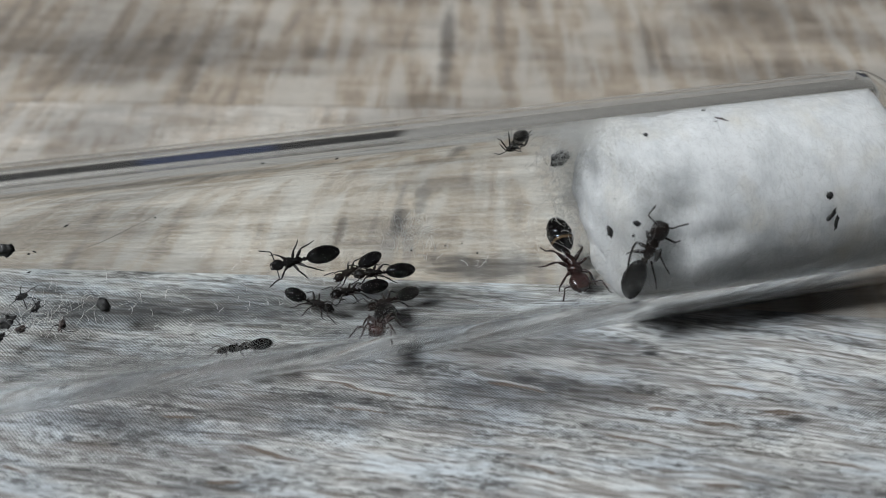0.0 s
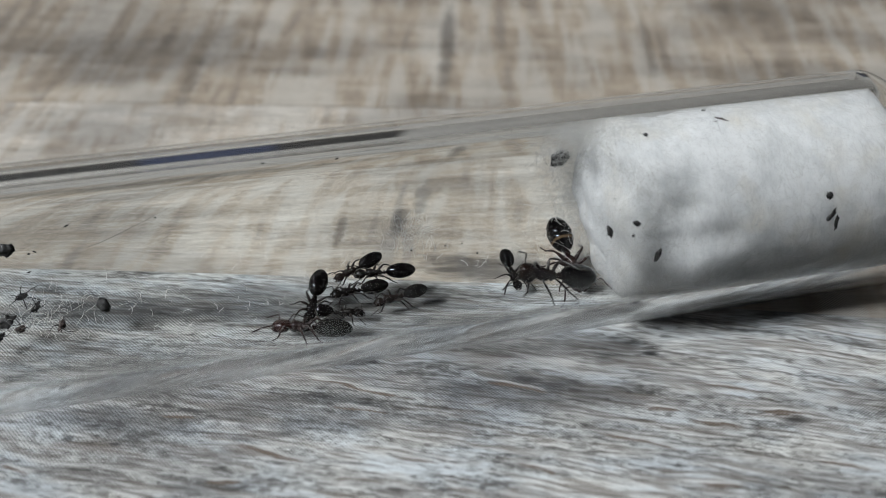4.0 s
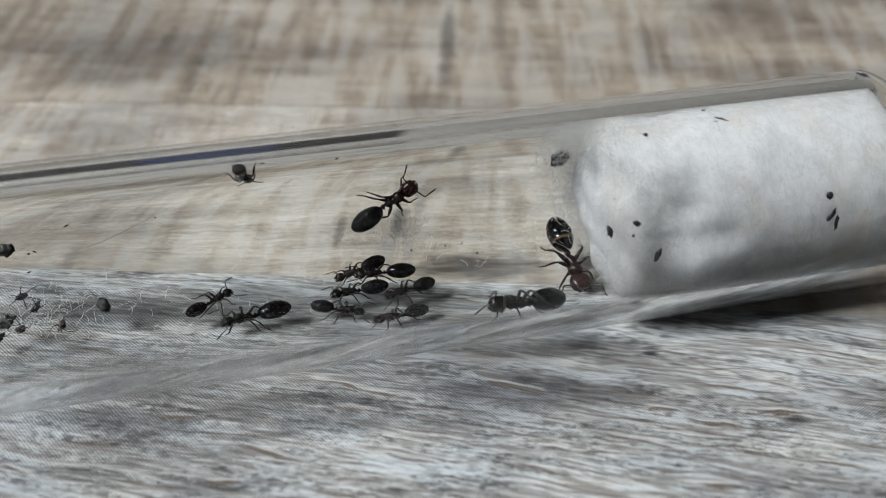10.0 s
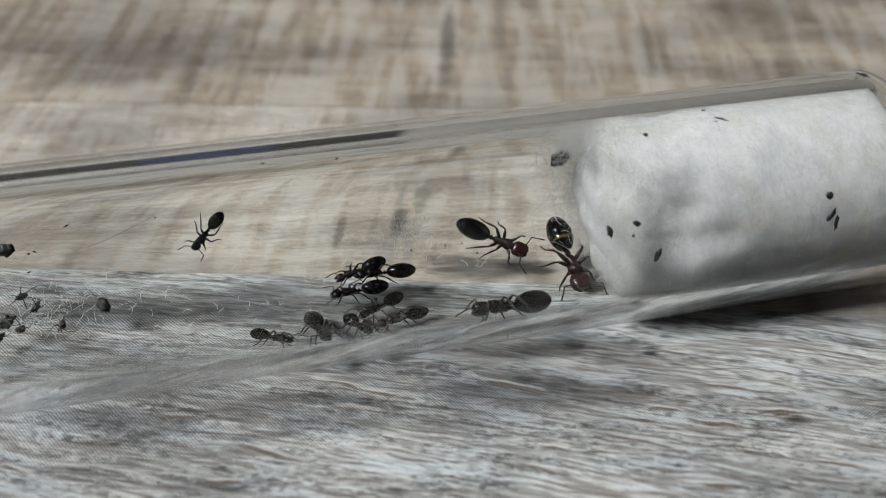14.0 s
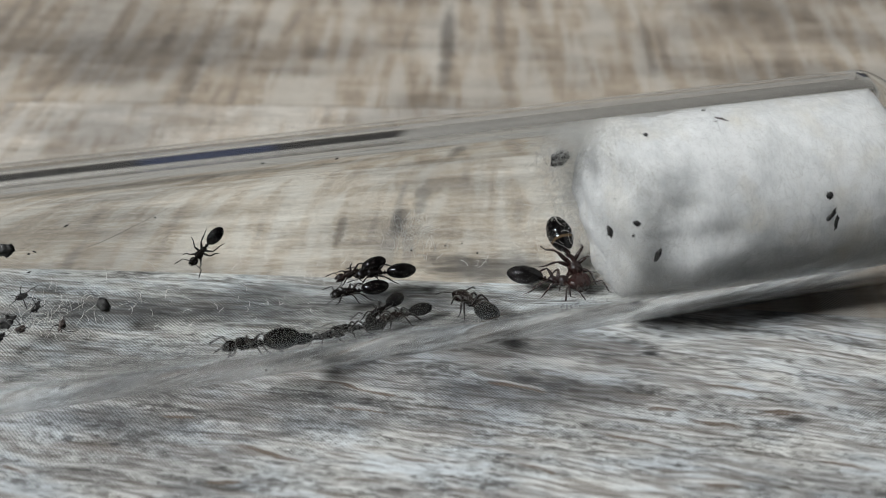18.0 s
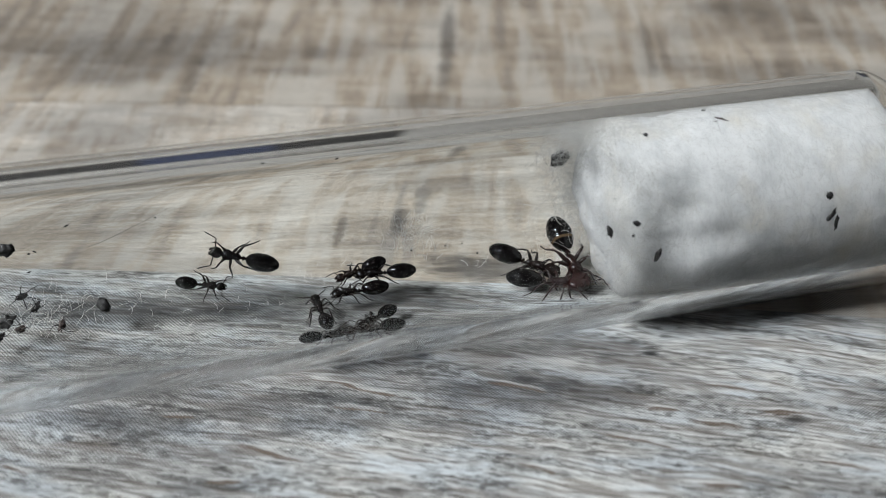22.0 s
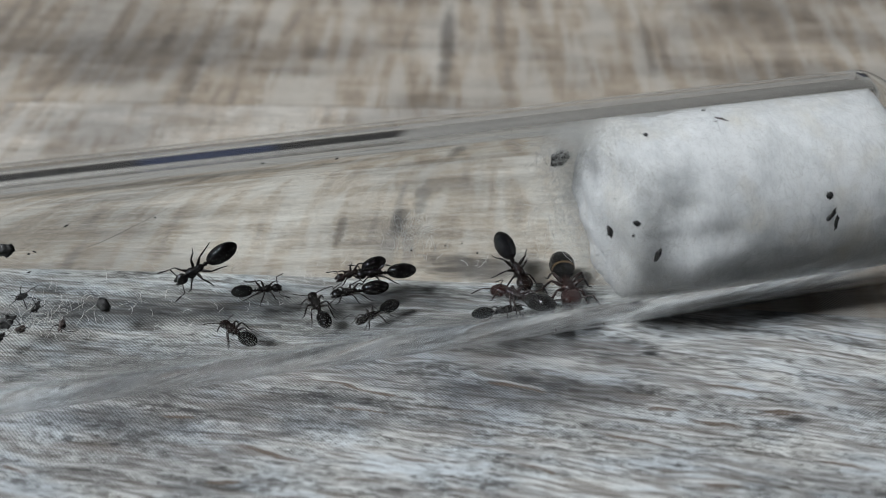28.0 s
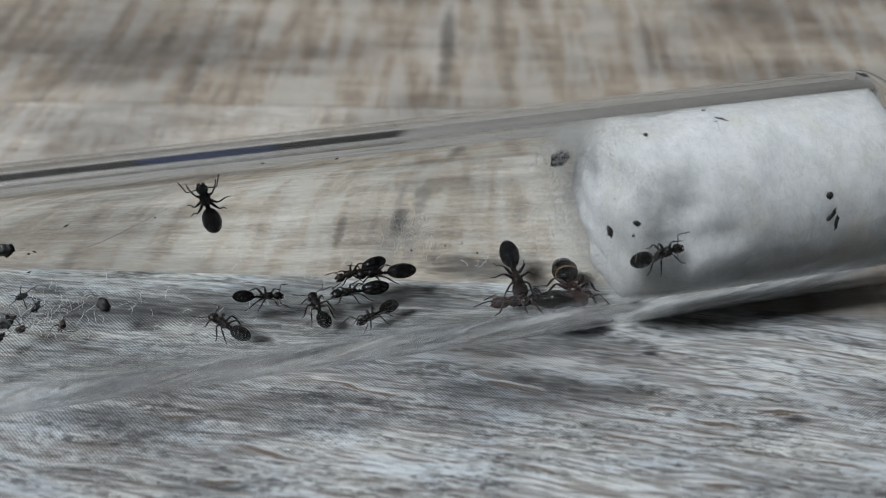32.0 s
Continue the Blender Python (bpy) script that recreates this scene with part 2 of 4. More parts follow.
def gaster_stuff(name, band):
    """Black shell whose plates end in thin hems, pale by the amount of band."""
    m = Nodes(name)
    gen = m.add("ShaderNodeTexCoord").outputs["Generated"]
    x = m.add("ShaderNodeSeparateXYZ", {0: gen}).outputs[0]
    saw = m.math("FRACT", m.math("MULTIPLY", x, 4.2))
    hem = m.math("MULTIPLY", m.ramp(saw, [(0.0, 1.0), (0.04, 1.0), (0.07, 0.0)]), m.ramp(m.noise(gen, 5.0), [(0.40, 0.0), (0.56, 0.03)]))
    wave = m.math("ADD", x, m.math("MULTIPLY", m.noise(gen, 3.0, 2.0), 0.05))
    broad = m.math("MULTIPLY", m.ramp(wave, [(0.70, 0.0), (0.72, 1.0), (0.755, 1.0), (0.78, 0.0)]), band)
    hem = m.math("MAXIMUM", hem, broad)
    pits = m.noise(gen, 7, 2.0)
    m.set(Base_Color=m.mix(hem, (0.0022, 0.0018, 0.002), (0.15, 0.10, 0.055)), Roughness=m.ramp(pits, [(0.3, 0.045), (0.7, 0.08)]), IOR=1.44)
    return m.mat


GASTER = gaster_stuff("black_gaster_chitin", 0.008)
BANDED = gaster_stuff("banded_chitin", 0.7)


def cotton_stuff():
    m = Nodes("cotton_wool")
    co = m.add("ShaderNodeTexCoord").outputs["Object"]
    h = None
    for turn, seed in (((0.5, 0.7, 0.3), 0), ((0.2, 1.1, 0.9), 3), ((1.4, 0.1, 2.0), 7), ((0.9, 2.2, 0.4), 11)):
        w = m.noise(m.scaled(co, (5200, 700, 700), rot=turn, loc=(seed, 0, 0)), 1.0, 3.0, 0.6, 1.6)
        w = m.ramp(w, [(0.50, 0.0), (0.66, 1.0)])
        h = w if h is None else m.math("MAXIMUM", h, w)
    soft = m.noise(co, 700, 6.0, 0.7)
    yellow = m.ramp(m.noise(co, 170, 3.0), [(0.52, 0.0), (0.68, 0.6)])
    dense = m.ramp(m.noise(co, 450, 5.0, 0.65), [(0.37, (0.72, 0.73, 0.735)), (0.58, (0.94, 0.945, 0.95))])
    col = m.mix(yellow, dense, (0.82, 0.75, 0.63))
    col = m.mix(m.math("MULTIPLY", h, 0.4), col, (0.95, 0.95, 0.945))
    lump = m.math("ADD", m.math("MULTIPLY", h, 0.5), soft)
    m.set(Base_Color=col, Roughness=1.0, Specular_IOR_Level=0.1, Normal=m.bump(lump, 0.4, 0.0005), Subsurface_Weight=1.0, Subsurface_Radius=(1, 1, 1), Subsurface_Scale=0.0055)
    return m.mat


COTTON = cotton_stuff()


def fibre_stuff(name, clearness):
    """Thin cotton hairs that let as much light through as they throw back."""
    m = Nodes(name)
    co = m.add("ShaderNodeTexCoord").outputs["Object"]
    col = m.ramp(m.noise(co, 600, 3.0), [(0.35, (0.985, 0.985, 0.98)), (0.7, (0.97, 0.95, 0.90))])
    back = m.add("ShaderNodeBsdfTranslucent", {"Color": col})
    clear = m.add("ShaderNodeBsdfTransparent")
    m.set(Base_Color=col, Roughness=0.42, Specular_IOR_Level=1.0)
    hair = m.add("ShaderNodeMixShader", {0: 0.5, 1: m.bsdf.outputs[0], 2: back.outputs[0]})
    m.put(m.out.inputs[0], m.add("ShaderNodeMixShader", {0: clearness, 1: hair.outputs[0], 2: clear.outputs[0]}).outputs[0])
    return m.mat


FIBRE = fibre_stuff("cotton_fibre", 0.4)
WISP = fibre_stuff("cotton_wisp", 0.05)
DARK_BIT = plain("dark_debris", (0.007, 0.006, 0.006), 0.7, 6000, 0.5)
BROWN_BIT = plain("brown_debris", (0.035, 0.022, 0.018), 0.6, 6000, 0.5)
HAIR = plain("dark_hair", (0.035, 0.03, 0.026), 0.5, 3000, 0.2)


# ---- mesh tools ----
def mesh_ob(name, bm, material, parent=None, label="", smooth=True, outward=True):
    me = bpy.data.meshes.new(name)
    if outward:
        bmesh.ops.recalc_face_normals(bm, faces=bm.faces)
    if smooth:
        for f in bm.faces:
            f.smooth = True
    bm.to_mesh(me)
    bm.free()
    me.materials.append(material)
    ob = new(name, me)
    if parent is not None:
        ob.parent = parent
    if label:
        tagged(ob, label)
    return ob


def part(name, bm, material, parent, label="", smooth=True, outward=True):
    return mesh_ob(name, bm, material, parent, label, smooth, outward)


def add_box(bm, lo, hi, bevel=0.0):
    m = Matrix.Translation([(a + b) / 2 for a, b in zip(lo, hi)]) @ Matrix.Diagonal([b - a for a, b in zip(lo, hi)] + [1])
    g = bmesh.ops.create_cube(bm, size=1, matrix=m)
    if bevel:
        edges = {e for v in g["verts"] for e in v.link_edges}
        bmesh.ops.bevel(bm, geom=list(edges), offset=bevel, segments=2, affect="EDGES")
    return bm


def rings(bm, loops, cap=True):
    """Join loops of points, each of the same length, into a skin."""
    vs = [[bm.verts.new(p) for p in lp] for lp in loops]
    n = len(vs[0])
    for a, b in zip(vs, vs[1:]):
        for i in range(n):
            bm.faces.new((a[i], a[(i + 1) % n], b[(i + 1) % n], b[i]))
    if cap:
        bm.faces.new(list(reversed(vs[0])))
        bm.faces.new(vs[-1])
    return bm


def tube_along(bm, pts, radii, sides=6):
    """A tapered round limb along points."""
    pts = [Vector(p) for p in pts]
    loops, side = [], None
    for i, p in enumerate(pts):
        d = (pts[min(i + 1, len(pts) - 1)] - pts[max(i - 1, 0)]).normalized()
        ref = side if side is not None else (Vector((0, 0, 1)) if abs(d.z) < 0.9 else Vector((1, 0, 0)))
        a = (ref - d * ref.dot(d)).normalized()
        side = a
        b = d.cross(a)
        loops.append([p + radii[i] * (math.cos(2 * math.pi * k / sides) * a + math.sin(2 * math.pi * k / sides) * b) for k in range(sides)])
    return rings(bm, loops)


def blob(bm, centre, rad, power=2.0, seg=20, ring=12, shape=None):
    """A rounded body, long axis x. power above 2 squares it off; shape(u, c, s) bends the section."""
    loops = []
    for i in range(ring + 1):
        a = math.pi * (0.02 + 0.96 * i / ring)
        u = -math.cos(a)
        r = max(0.0, 1 - abs(u) ** power) ** (1 / power)
        lp = []
        for k in range(seg):
            t = 2 * math.pi * k / seg
            y, z = math.cos(t), math.sin(t)
            q = (abs(y) ** power + abs(z) ** power) ** (-1 / power) if power > 2 else 1.0
            k2 = shape(u) if shape else 1.0
            lp.append((centre[0] + rad[0] * u, centre[1] + rad[1] * r * y * q * k2, centre[2] + rad[2] * r * z * q * k2))
        loops.append(lp)
    return rings(bm, loops)


# ---- the setting ----
def build_room():
    b, h, th = ROOM, CEILING, 0.2
    floor = mesh_ob("floor", add_box(bmesh.new(), (-b - th, -b - th, -0.03), (b + th, b + th, -0.0012)), WOOD, smooth=False)
    floor.color = (0.5, 1.0, 0, 1)
    tagged(floor, "weathered wood-print boards in tan and grey strips", "floor", kind="structure")
    x0, x1, y0, y1 = WIN_X - WIN_W / 2, WIN_X + WIN_W / 2, WIN_Y - WIN_H / 2, WIN_Y + WIN_H / 2
    bm = bmesh.new()
    for lo, hi in (((-b - th, -b - th, h), (x0, b + th, h + th)), ((x1, -b - th, h), (b + th, b + th, h + th)), ((x0, -b - th, h), (x1, y0, h + th)), ((x0, y1, h), (x1, b + th, h + th))):
        add_box(bm, lo, hi)
    tagged(mesh_ob("ceiling", bm, CEILING_PAINT, smooth=False), "plain painted ceiling with the added roof window", "ceiling", kind="structure")
    for name, lo, hi in (("wall_south", (-b, -b - th, -0.0012), (b, -b, h)), ("wall_north", (-b, b, -0.0012), (b, b + th, h)), ("wall_east", (b, -b - th, -0.0012), (b + th, b + th, h)), ("wall_west", (-b - th, -b - th, -0.0012), (-b, b + th, h))):
        tagged(mesh_ob(name, add_box(bmesh.new(), lo, hi), PALE_PAINT if name == "wall_north" else WALL_PAINT, smooth=False), "plain painted wall", "wall", kind="structure")
    # an added opening overhead, out of view, that holds the area lamp
    win = tagged(new("added_roof_window"), "unseen framed roof window added to let in daylight from above", "window", kind="structure")
    win.location = (WIN_X, WIN_Y, h + 0.12)
    w, a, c = 0.05, WIN_W / 2, WIN_H / 2
    for lo, hi in (((-a, -c, -w / 2), (w - a, c, w / 2)), ((a - w, -c, -w / 2), (a, c, w / 2)), ((w - a, -c, -w / 2), (a - w, w - c, w / 2)), ((w - a, c - w, -w / 2), (a - w, c, w / 2))):
        part("frame_bar", add_box(bmesh.new(), lo, hi, 0.004), FRAME_PAINT, win, smooth=False)
    return floor


FLOOR = build_room()


def build_strips():
    """Strips of the boards round the tube, each a piece with eased edges, the joints a hair wide."""
    me = None
    for i in range(-7, 8):
        if i == 0 or me is None:            # the middle one reaches under its near neighbour
            lap = 0.008 if i == 0 else 0.0
            ob = mesh_ob("strip", add_box(bmesh.new(), (-0.35, 0.00003 - lap, -0.0012), (0.35, STRIP_W - 0.00003, 0), 0.00008), WOOD, FLOOR, smooth=False)
            me = me or ob.data
        else:
            ob = new("strip", me)
            ob.parent = FLOOR
        swing = pose(0, 0.0003, 0, 0, 0, NEAR_SWING) if i < 0 else pose(0, 0, -0.00006)
        ob.matrix_basis = swing @ pose(0, 0, 0, 0, 0, math.degrees(STRIP_TURN)) @ pose(0.03 * ((i * 7) % 5 - 2), STRIP_AT + i * STRIP_W, 0)
        tan, tone = {-1: (0.06, 0.87), 0: (0.78, 0.91), 1: (1.0, 0.69)}.get(i, ((i * 37 % 10) / 10, 0.78))
        ob.color = (tan, tone, 0.17 if i == -1 else 0.0, 1)


build_strips()


def build_case():
    """A low dark block by the far wall, made up so that, seen bent through the upper edge of the glass, it draws a dark
    line.
    """
    case = tagged(new("chest"), "low black block with a dark blue panel, added unseen for the dark line in the glass", "chest")
    case.location = (-0.30, 1.5, -0.0012)
    part("body", add_box(bmesh.new(), (-0.5, 0.0, 0), (0.56, 0.45, 0.42), 0.01), CASE_BLACK, case, smooth=False)
    part("panel", add_box(bmesh.new(), (0.215, -0.008, 0.01), (0.39, 0.0, 0.40), 0.002), CASE_BLUE, case, smooth=False)


build_case()


def lathe(bm, profile, seg=160):
    loops = [[(x, r * math.sin(2 * math.pi * k / seg), R_OUT + r * math.cos(2 * math.pi * k / seg)) for k in range(seg)] for x, r in profile]
    return rings(bm, loops, cap=False)


def build_tube():
    """The tube: a blown round end, the long wall, and a fire-polished lip as a ring of its own."""
    tube = tagged(new("test_tube"), "clear glass test tube lying on wood-print boards", "test tube")
    tube.location = (0, 0, 0.00002)
    lip = RIM - 0.0016
    long = [BOTTOM + R_OUT + (lip - BOTTOM - R_OUT) * i / 10 for i in range(1, 11)]
    cap = [math.pi / 2 * i / 14 for i in range(15)]
    bm = bmesh.new()
    lathe(bm, [(x, R_OUT) for x in reversed(long)] + [(BOTTOM + R_OUT * (1 - math.sin(a)), max(R_OUT * math.cos(a), 1e-6)) for a in cap])
    lathe(bm, [(BOTTOM + R_OUT - R_IN * math.cos(a), max(R_IN * math.sin(a), 1e-6)) for a in cap] + [(x, R_IN) for x in long])
    wall = part("glass_wall", bm, GLASS, tube, outward=False)
    mid, half = (R_OUT + R_IN) / 2, (R_OUT - R_IN) / 2
    bow = lambda a: half * (1 + 0.16 * math.sin(2 * min(a, math.pi - a)))
    ring = [(lip + 0.0016 * math.sin(a) ** 0.8 if 0 < a < math.pi else lip, mid - bow(a) * math.cos(a)) for a in [math.pi * i / 20 for i in range(21)]]
    ring[0], ring[-1] = (lip, R_IN), (lip, R_OUT)
    rim = part("rim", lathe(bmesh.new(), ring), GLASS, tube, "rounded fire-polished lip", outward=False)
    wall.visible_shadow = rim.visible_shadow = False



build_tube()


def wall_point(s, phi, r):
    """A point in the tube: s along it, phi degrees round it from the lowest line towards the far side, r from its axis (all mm but phi)."""
    a = radians(phi)
    return Vector((s * MM, r * MM * math.sin(a), R_OUT - r * MM * math.cos(a)))


def wall_pose(s, phi, heading, r=6.6, tilt=0.0):
    """The pose of a thing that stands on the tube's inner wall; heading 0 looks along the tube to its mouth."""
    a, h = radians(phi), radians(heading)
    n = Vector((0, -math.sin(a), math.cos(a)))
    fwd = math.cos(h) * Vector((1, 0, 0)) + math.sin(h) * Vector((0, math.cos(a), math.sin(a)))
    left = n.cross(fwd)
    m = Matrix((fwd, left, n)).transposed().to_4x4()
    m.translation = wall_point(s, phi, r)
    return m @ pose(0, 0, 0, 0, -tilt, 0)


# ---- the cotton plug ----
def plug_edge(phi):
    """Where the plug's inner face meets the glass, mm along the tube."""
    return 10.8 - 2.6 * math.cos(radians(phi - 140))


def plug_point(v, phi):
    """v from 0 (middle of the inner face) over 0.3 (its rim) to 1 (the end by the tube's mouth)."""
    e = 12.4 - 0.8 * math.cos(radians(phi - 150))
    if v < 0.3:
        w = v / 0.3
        r, s = 6.5 * math.sin(w * math.pi / 2), 10.8 + (e - 10.8) * (1 - math.cos(w * math.pi / 2))
    else:
        w = (v - 0.3) / 0.7
        r, s = 6.5, e + (31.0 - e) * w
    # the near side is hollow by the face, and folded
    side = math.cos(radians(phi + 104))
    hollow = max(0.0, side) ** 1.5 * max(0.0, min(1.0, (17.5 - s) / 4.0))
    r -= 1.25 * hollow * min(1.0, r / 4)
    p = Vector((s * 0.22, r * math.sin(radians(phi)) * 0.22, r * math.cos(radians(phi)) * 0.22))
    lump = noise.fractal(p, 0.9, 2.0, 4)
    free = max(0.15, min(1.0, (20.5 - s) / 7.0))
    r += (0.6 * lump * free + 0.09 * noise.fractal(p * 6.0, 1.0, 2.0, 4)) * min(1.0, r / 2)
    s += 0.5 * noise.noise(p * 2.0 + Vector((9, 3, 1))) * (1 if v < 0.4 else 0)
    for fs, fp, ls, lp, hgt in FOLDS:
        d = ((s - fs) / ls) ** 2 + (((phi - fp + 180) % 360 - 180) / lp) ** 2
        r += 1.5 * hgt * math.exp(-d)
    return s, min(r, 6.55)


FOLDS = [(18.2, -130, 1.0, 12, 1.3), (17.0, -100, 2.0, 8, -0.5), (16.0, -78, 1.7, 13, 0.45), (19.8, -88, 0.8, 15, 0.6), (14.0, -150, 2.0, 20, 0.7), (20.4, -150, 0.7, 14, 0.5), (15.6, -118, 0.9, 9, -0.5)]


def build_plug():
    bm = bmesh.new()
    nv, nk = 230, 340
    loops = []
    for j in range(1, nv + 1):
        lp = []
        for k in range(nk):
            phi = 360 * k / nk
            s, r = plug_point(j / nv, phi)
            lp.append(wall_point(s, phi, max(r, 0.02)))
        loops.append(lp)
    loops += [[wall_point(31.4 + 0.1 * q, 360 * k / nk, 6.2 * (1 - q / 4.2)) for k in range(nk)] for q in range(0, 4)]
    rings(bm, loops)
    return tagged(mesh_ob("cotton_plug", bm, COTTON), "white fluffy cotton wool plug in the mouth of the tube", "cotton plug")


build_plug()


def fast_fibres(name, label, seeds, material=None, steps=6):
    """Thin curled fibres, three-sided. seeds: rows of start, way, length, curl, radius."""
    rng = np.random.default_rng(len(seeds))
    n = len(seeds)
    p = np.array([r[0] for r in seeds], float)
    d = np.array([r[1] for r in seeds], float)
    d /= np.linalg.norm(d, axis=1)[:, None]
    length, curl, rad = (np.array([r[k] for r in seeds], float)[:, None] for k in (2, 3, 4))
    turn = rng.uniform(-1, 1, (n, 3)) * curl
    pts, ways = [p], [d]
    for _ in range(steps):
        d = d + np.cross(turn, d) + rng.uniform(-1, 1, (n, 3)) * 0.18
        d /= np.linalg.norm(d, axis=1)[:, None]
        p = p + d * length / steps
        off = p - np.array([0, 0, R_OUT])
        far = np.hypot(off[:, 1], off[:, 2])
        k = np.minimum(1.0, (R_IN - 0.00003) / np.maximum(far, 1e-9))[:, None]
        p = np.array([0, 0, R_OUT]) + off * np.hstack([np.ones((n, 1)), k, k])
        pts.append(p)
        ways.append(d)
    verts = np.empty((n, steps + 1, 3, 3))
    for i, (q, w) in enumerate(zip(pts, ways)):
        a = np.cross(w, np.array([0.31, 0.52, 0.79]))
        a /= np.linalg.norm(a, axis=1)[:, None]
        b = np.cross(w, a)
        thin = rad * (1.0 if i < steps else 0.35)
        for k in range(3):
            verts[:, i, k] = q + thin * (math.cos(2.0944 * k) * a + math.sin(2.0944 * k) * b)
    base = (np.arange(n) * (steps + 1) * 3)[:, None]
    one = np.array([[3 * i + k, 3 * i + (k + 1) % 3, 3 * i + 3 + (k + 1) % 3, 3 * i + 3 + k] for i in range(steps) for k in range(3)])
    faces = (base[:, :, None] + one[None]).reshape(-1, 4)
    me = bpy.data.meshes.new(name)
    me.from_pydata(verts.reshape(-1, 3).tolist(), [], faces.tolist())
    me.polygons.foreach_set("use_smooth", [True] * len(me.polygons))
    me.materials.append(material or FIBRE)
    return tagged(new(name, me), label, "cotton fibres", kind="stuff")


def build_fibres():
    rng = random.Random(5)
    rand = lambda: Vector((rng.uniform(-1, 1), rng.uniform(-1, 1), rng.uniform(-1, 1)))
    seeds = []
    for _ in range(450):            # the fuzz on the plug's inner face
        far = rng.random() < 0.85
        phi = rng.uniform(-5, 165) if far else rng.uniform(165, 250)
        v = rng.uniform(0.2, 0.36)
        s, r = plug_point(v, phi)
        ln, rad = (rng.uniform(1.0, 3.6), rng.uniform(0.008, 0.015)) if far else (rng.uniform(0.4, 1.1), rng.uniform(0.004, 0.006))
        seeds.append((wall_point(s + 0.3, phi, min(r, 6.45)), rand() + Vector((-0.9 if far else -0.1, 0, 0)), ln * MM, rng.uniform(0.1, 0.6), rad * MM))
    for _ in range(2800):           # the thin gauze in front of the face, against the glass
        phi = rng.uniform(-15, 170)
        m = wall_pose(plug_edge(phi) + rng.uniform(-0.9, 3.8) + rng.uniform(0, 2), phi, rng.uniform(0, 360), 6.55 - abs(rng.gauss(0, 0.6)))
        seeds.append((m.translation, m.to_3x3() @ Vector((1, 0, rng.uniform(0, 0.6))), rng.uniform(1.0, 3.4) * MM, rng.uniform(0.1, 0.6), rng.uniform(0.007, 0.012) * MM))
    for _ in range(1600):           # short hairs that break the outline of the face
        phi, v = rng.uniform(50, 350), rng.uniform(0.1, 0.33)
        s, r = plug_point(v, phi)
        m = wall_pose(s + 0.1, phi, 0, max(r, 0.02))
        seeds.append((m.translation, Vector((-0.8, 0, 0)) + m.to_3x3() @ Vector((0, 0, -0.6)) + 0.9 * rand(), rng.uniform(0.6, 2.4) * MM, rng.uniform(0.1, 0.7), rng.uniform(0.005, 0.009) * MM))
    fast_fibres("plug_fuzz", "loose white fibres standing off the cotton plug", seeds)
    seeds = []
    for _ in range(6000):          # hairs lying over the plug's body, more across it than along
        v, phi = rng.uniform(0.08, 0.98), rng.uniform(145, 308)
        s, r = plug_point(v, phi)
        m = wall_pose(s, phi, rng.gauss(70, 55), min(r + rng.uniform(-0.05, 0.12), 6.57))
        seeds.append((m.translation, m.to_3x3() @ Vector((1, 0, rng.uniform(-0.2, 0.2))), rng.uniform(0.6, 2.6) * MM, rng.uniform(0.05, 0.5), rng.uniform(0.004, 0.008) * MM))
    fast_fibres("plug_hairs", "white hairs lying over the cotton plug", seeds)
    seeds = []
    for c, (ds, dphi), num, ln in (((-1.5, 57), (1.2, 9), 60, 1.5), ((-0.4, 42), (1.6, 7), 16, 1.0), ((9.3, 36), (1.4, 22), 50, 1.3), ((-8.6, 37), (3.0, 6), 34, 0.8),
                                   ((-14, 57), (2.0, 10), 10, 0.9), ((-21, 40), (4.0, 10), 34, 0.8), ((-28.0, 34), (3.4, 13), 120, 1.0), ((3.0, 30), (4.0, 8), 10, 0.8), ((-14, 22), (6.0, 16), 26, 0.7)):
        for _ in range(num):
            s, phi = rng.gauss(c[0], ds * 0.6), rng.gauss(c[1], dphi * 0.6)
            m = wall_pose(s, phi, rng.gauss(70, 40), 6.55)
            way = m.to_3x3() @ Vector((1, 0, rng.uniform(0, 0.5)))
            seeds.append((m.translation, way, ln * rng.uniform(0.5, 1.3) * MM, rng.uniform(0, 0.6), rng.uniform(0.008, 0.0145) * MM))
    for _ in range(110):            # strands that reach from the plug over the ants beside it
        s, phi, r = rng.uniform(9.6, 12.2), rng.uniform(12, 75), rng.uniform(4.7, 6.4)
        m = wall_pose(s, phi, rng.gauss(100, 45), r)
        seeds.append((m.translation, m.to_3x3() @ Vector((1, 0, rng.uniform(-0.3, 0.3))), rng.uniform(1.0, 2.6) * MM, rng.uniform(0.1, 0.6), rng.uniform(0.008, 0.012) * MM))
    fast_fibres("loose_fibres", "wisps of white fibre stuck to the inside of the glass", seeds, WISP)
    bm = bmesh.new()
    pts = [wall_point(-24.0 + 5.9 * i / 9, 77 + 22 * (i / 9) ** 1.25, 6.55) for i in range(10)]
    tube_along(bm, pts, [0.018 * MM * (1 - 0.5 * i / 9) for i in range(10)], 5)
    tagged(mesh_ob("hair", bm, HAIR), "long thin dark hair on the inside of the glass", "hair")


build_fibres()


# ---- litter ----
def pellet(size, seed, flat=1.0, rough=0.25, name="pellet"):
    bm = bmesh.new()
    bmesh.ops.create_icosphere(bm, subdivisions=3, radius=1)
    for v in bm.verts:
        n = noise.fractal(v.co * 1.7 + Vector((seed, 0, 0)), 0.8, 2.0, 4)
        v.co = v.co * (1 + rough * n)
        v.co = Vector((v.co.x * size[0], v.co.y * size[1], v.co.z * size[2] * flat)) * MM
    return bm


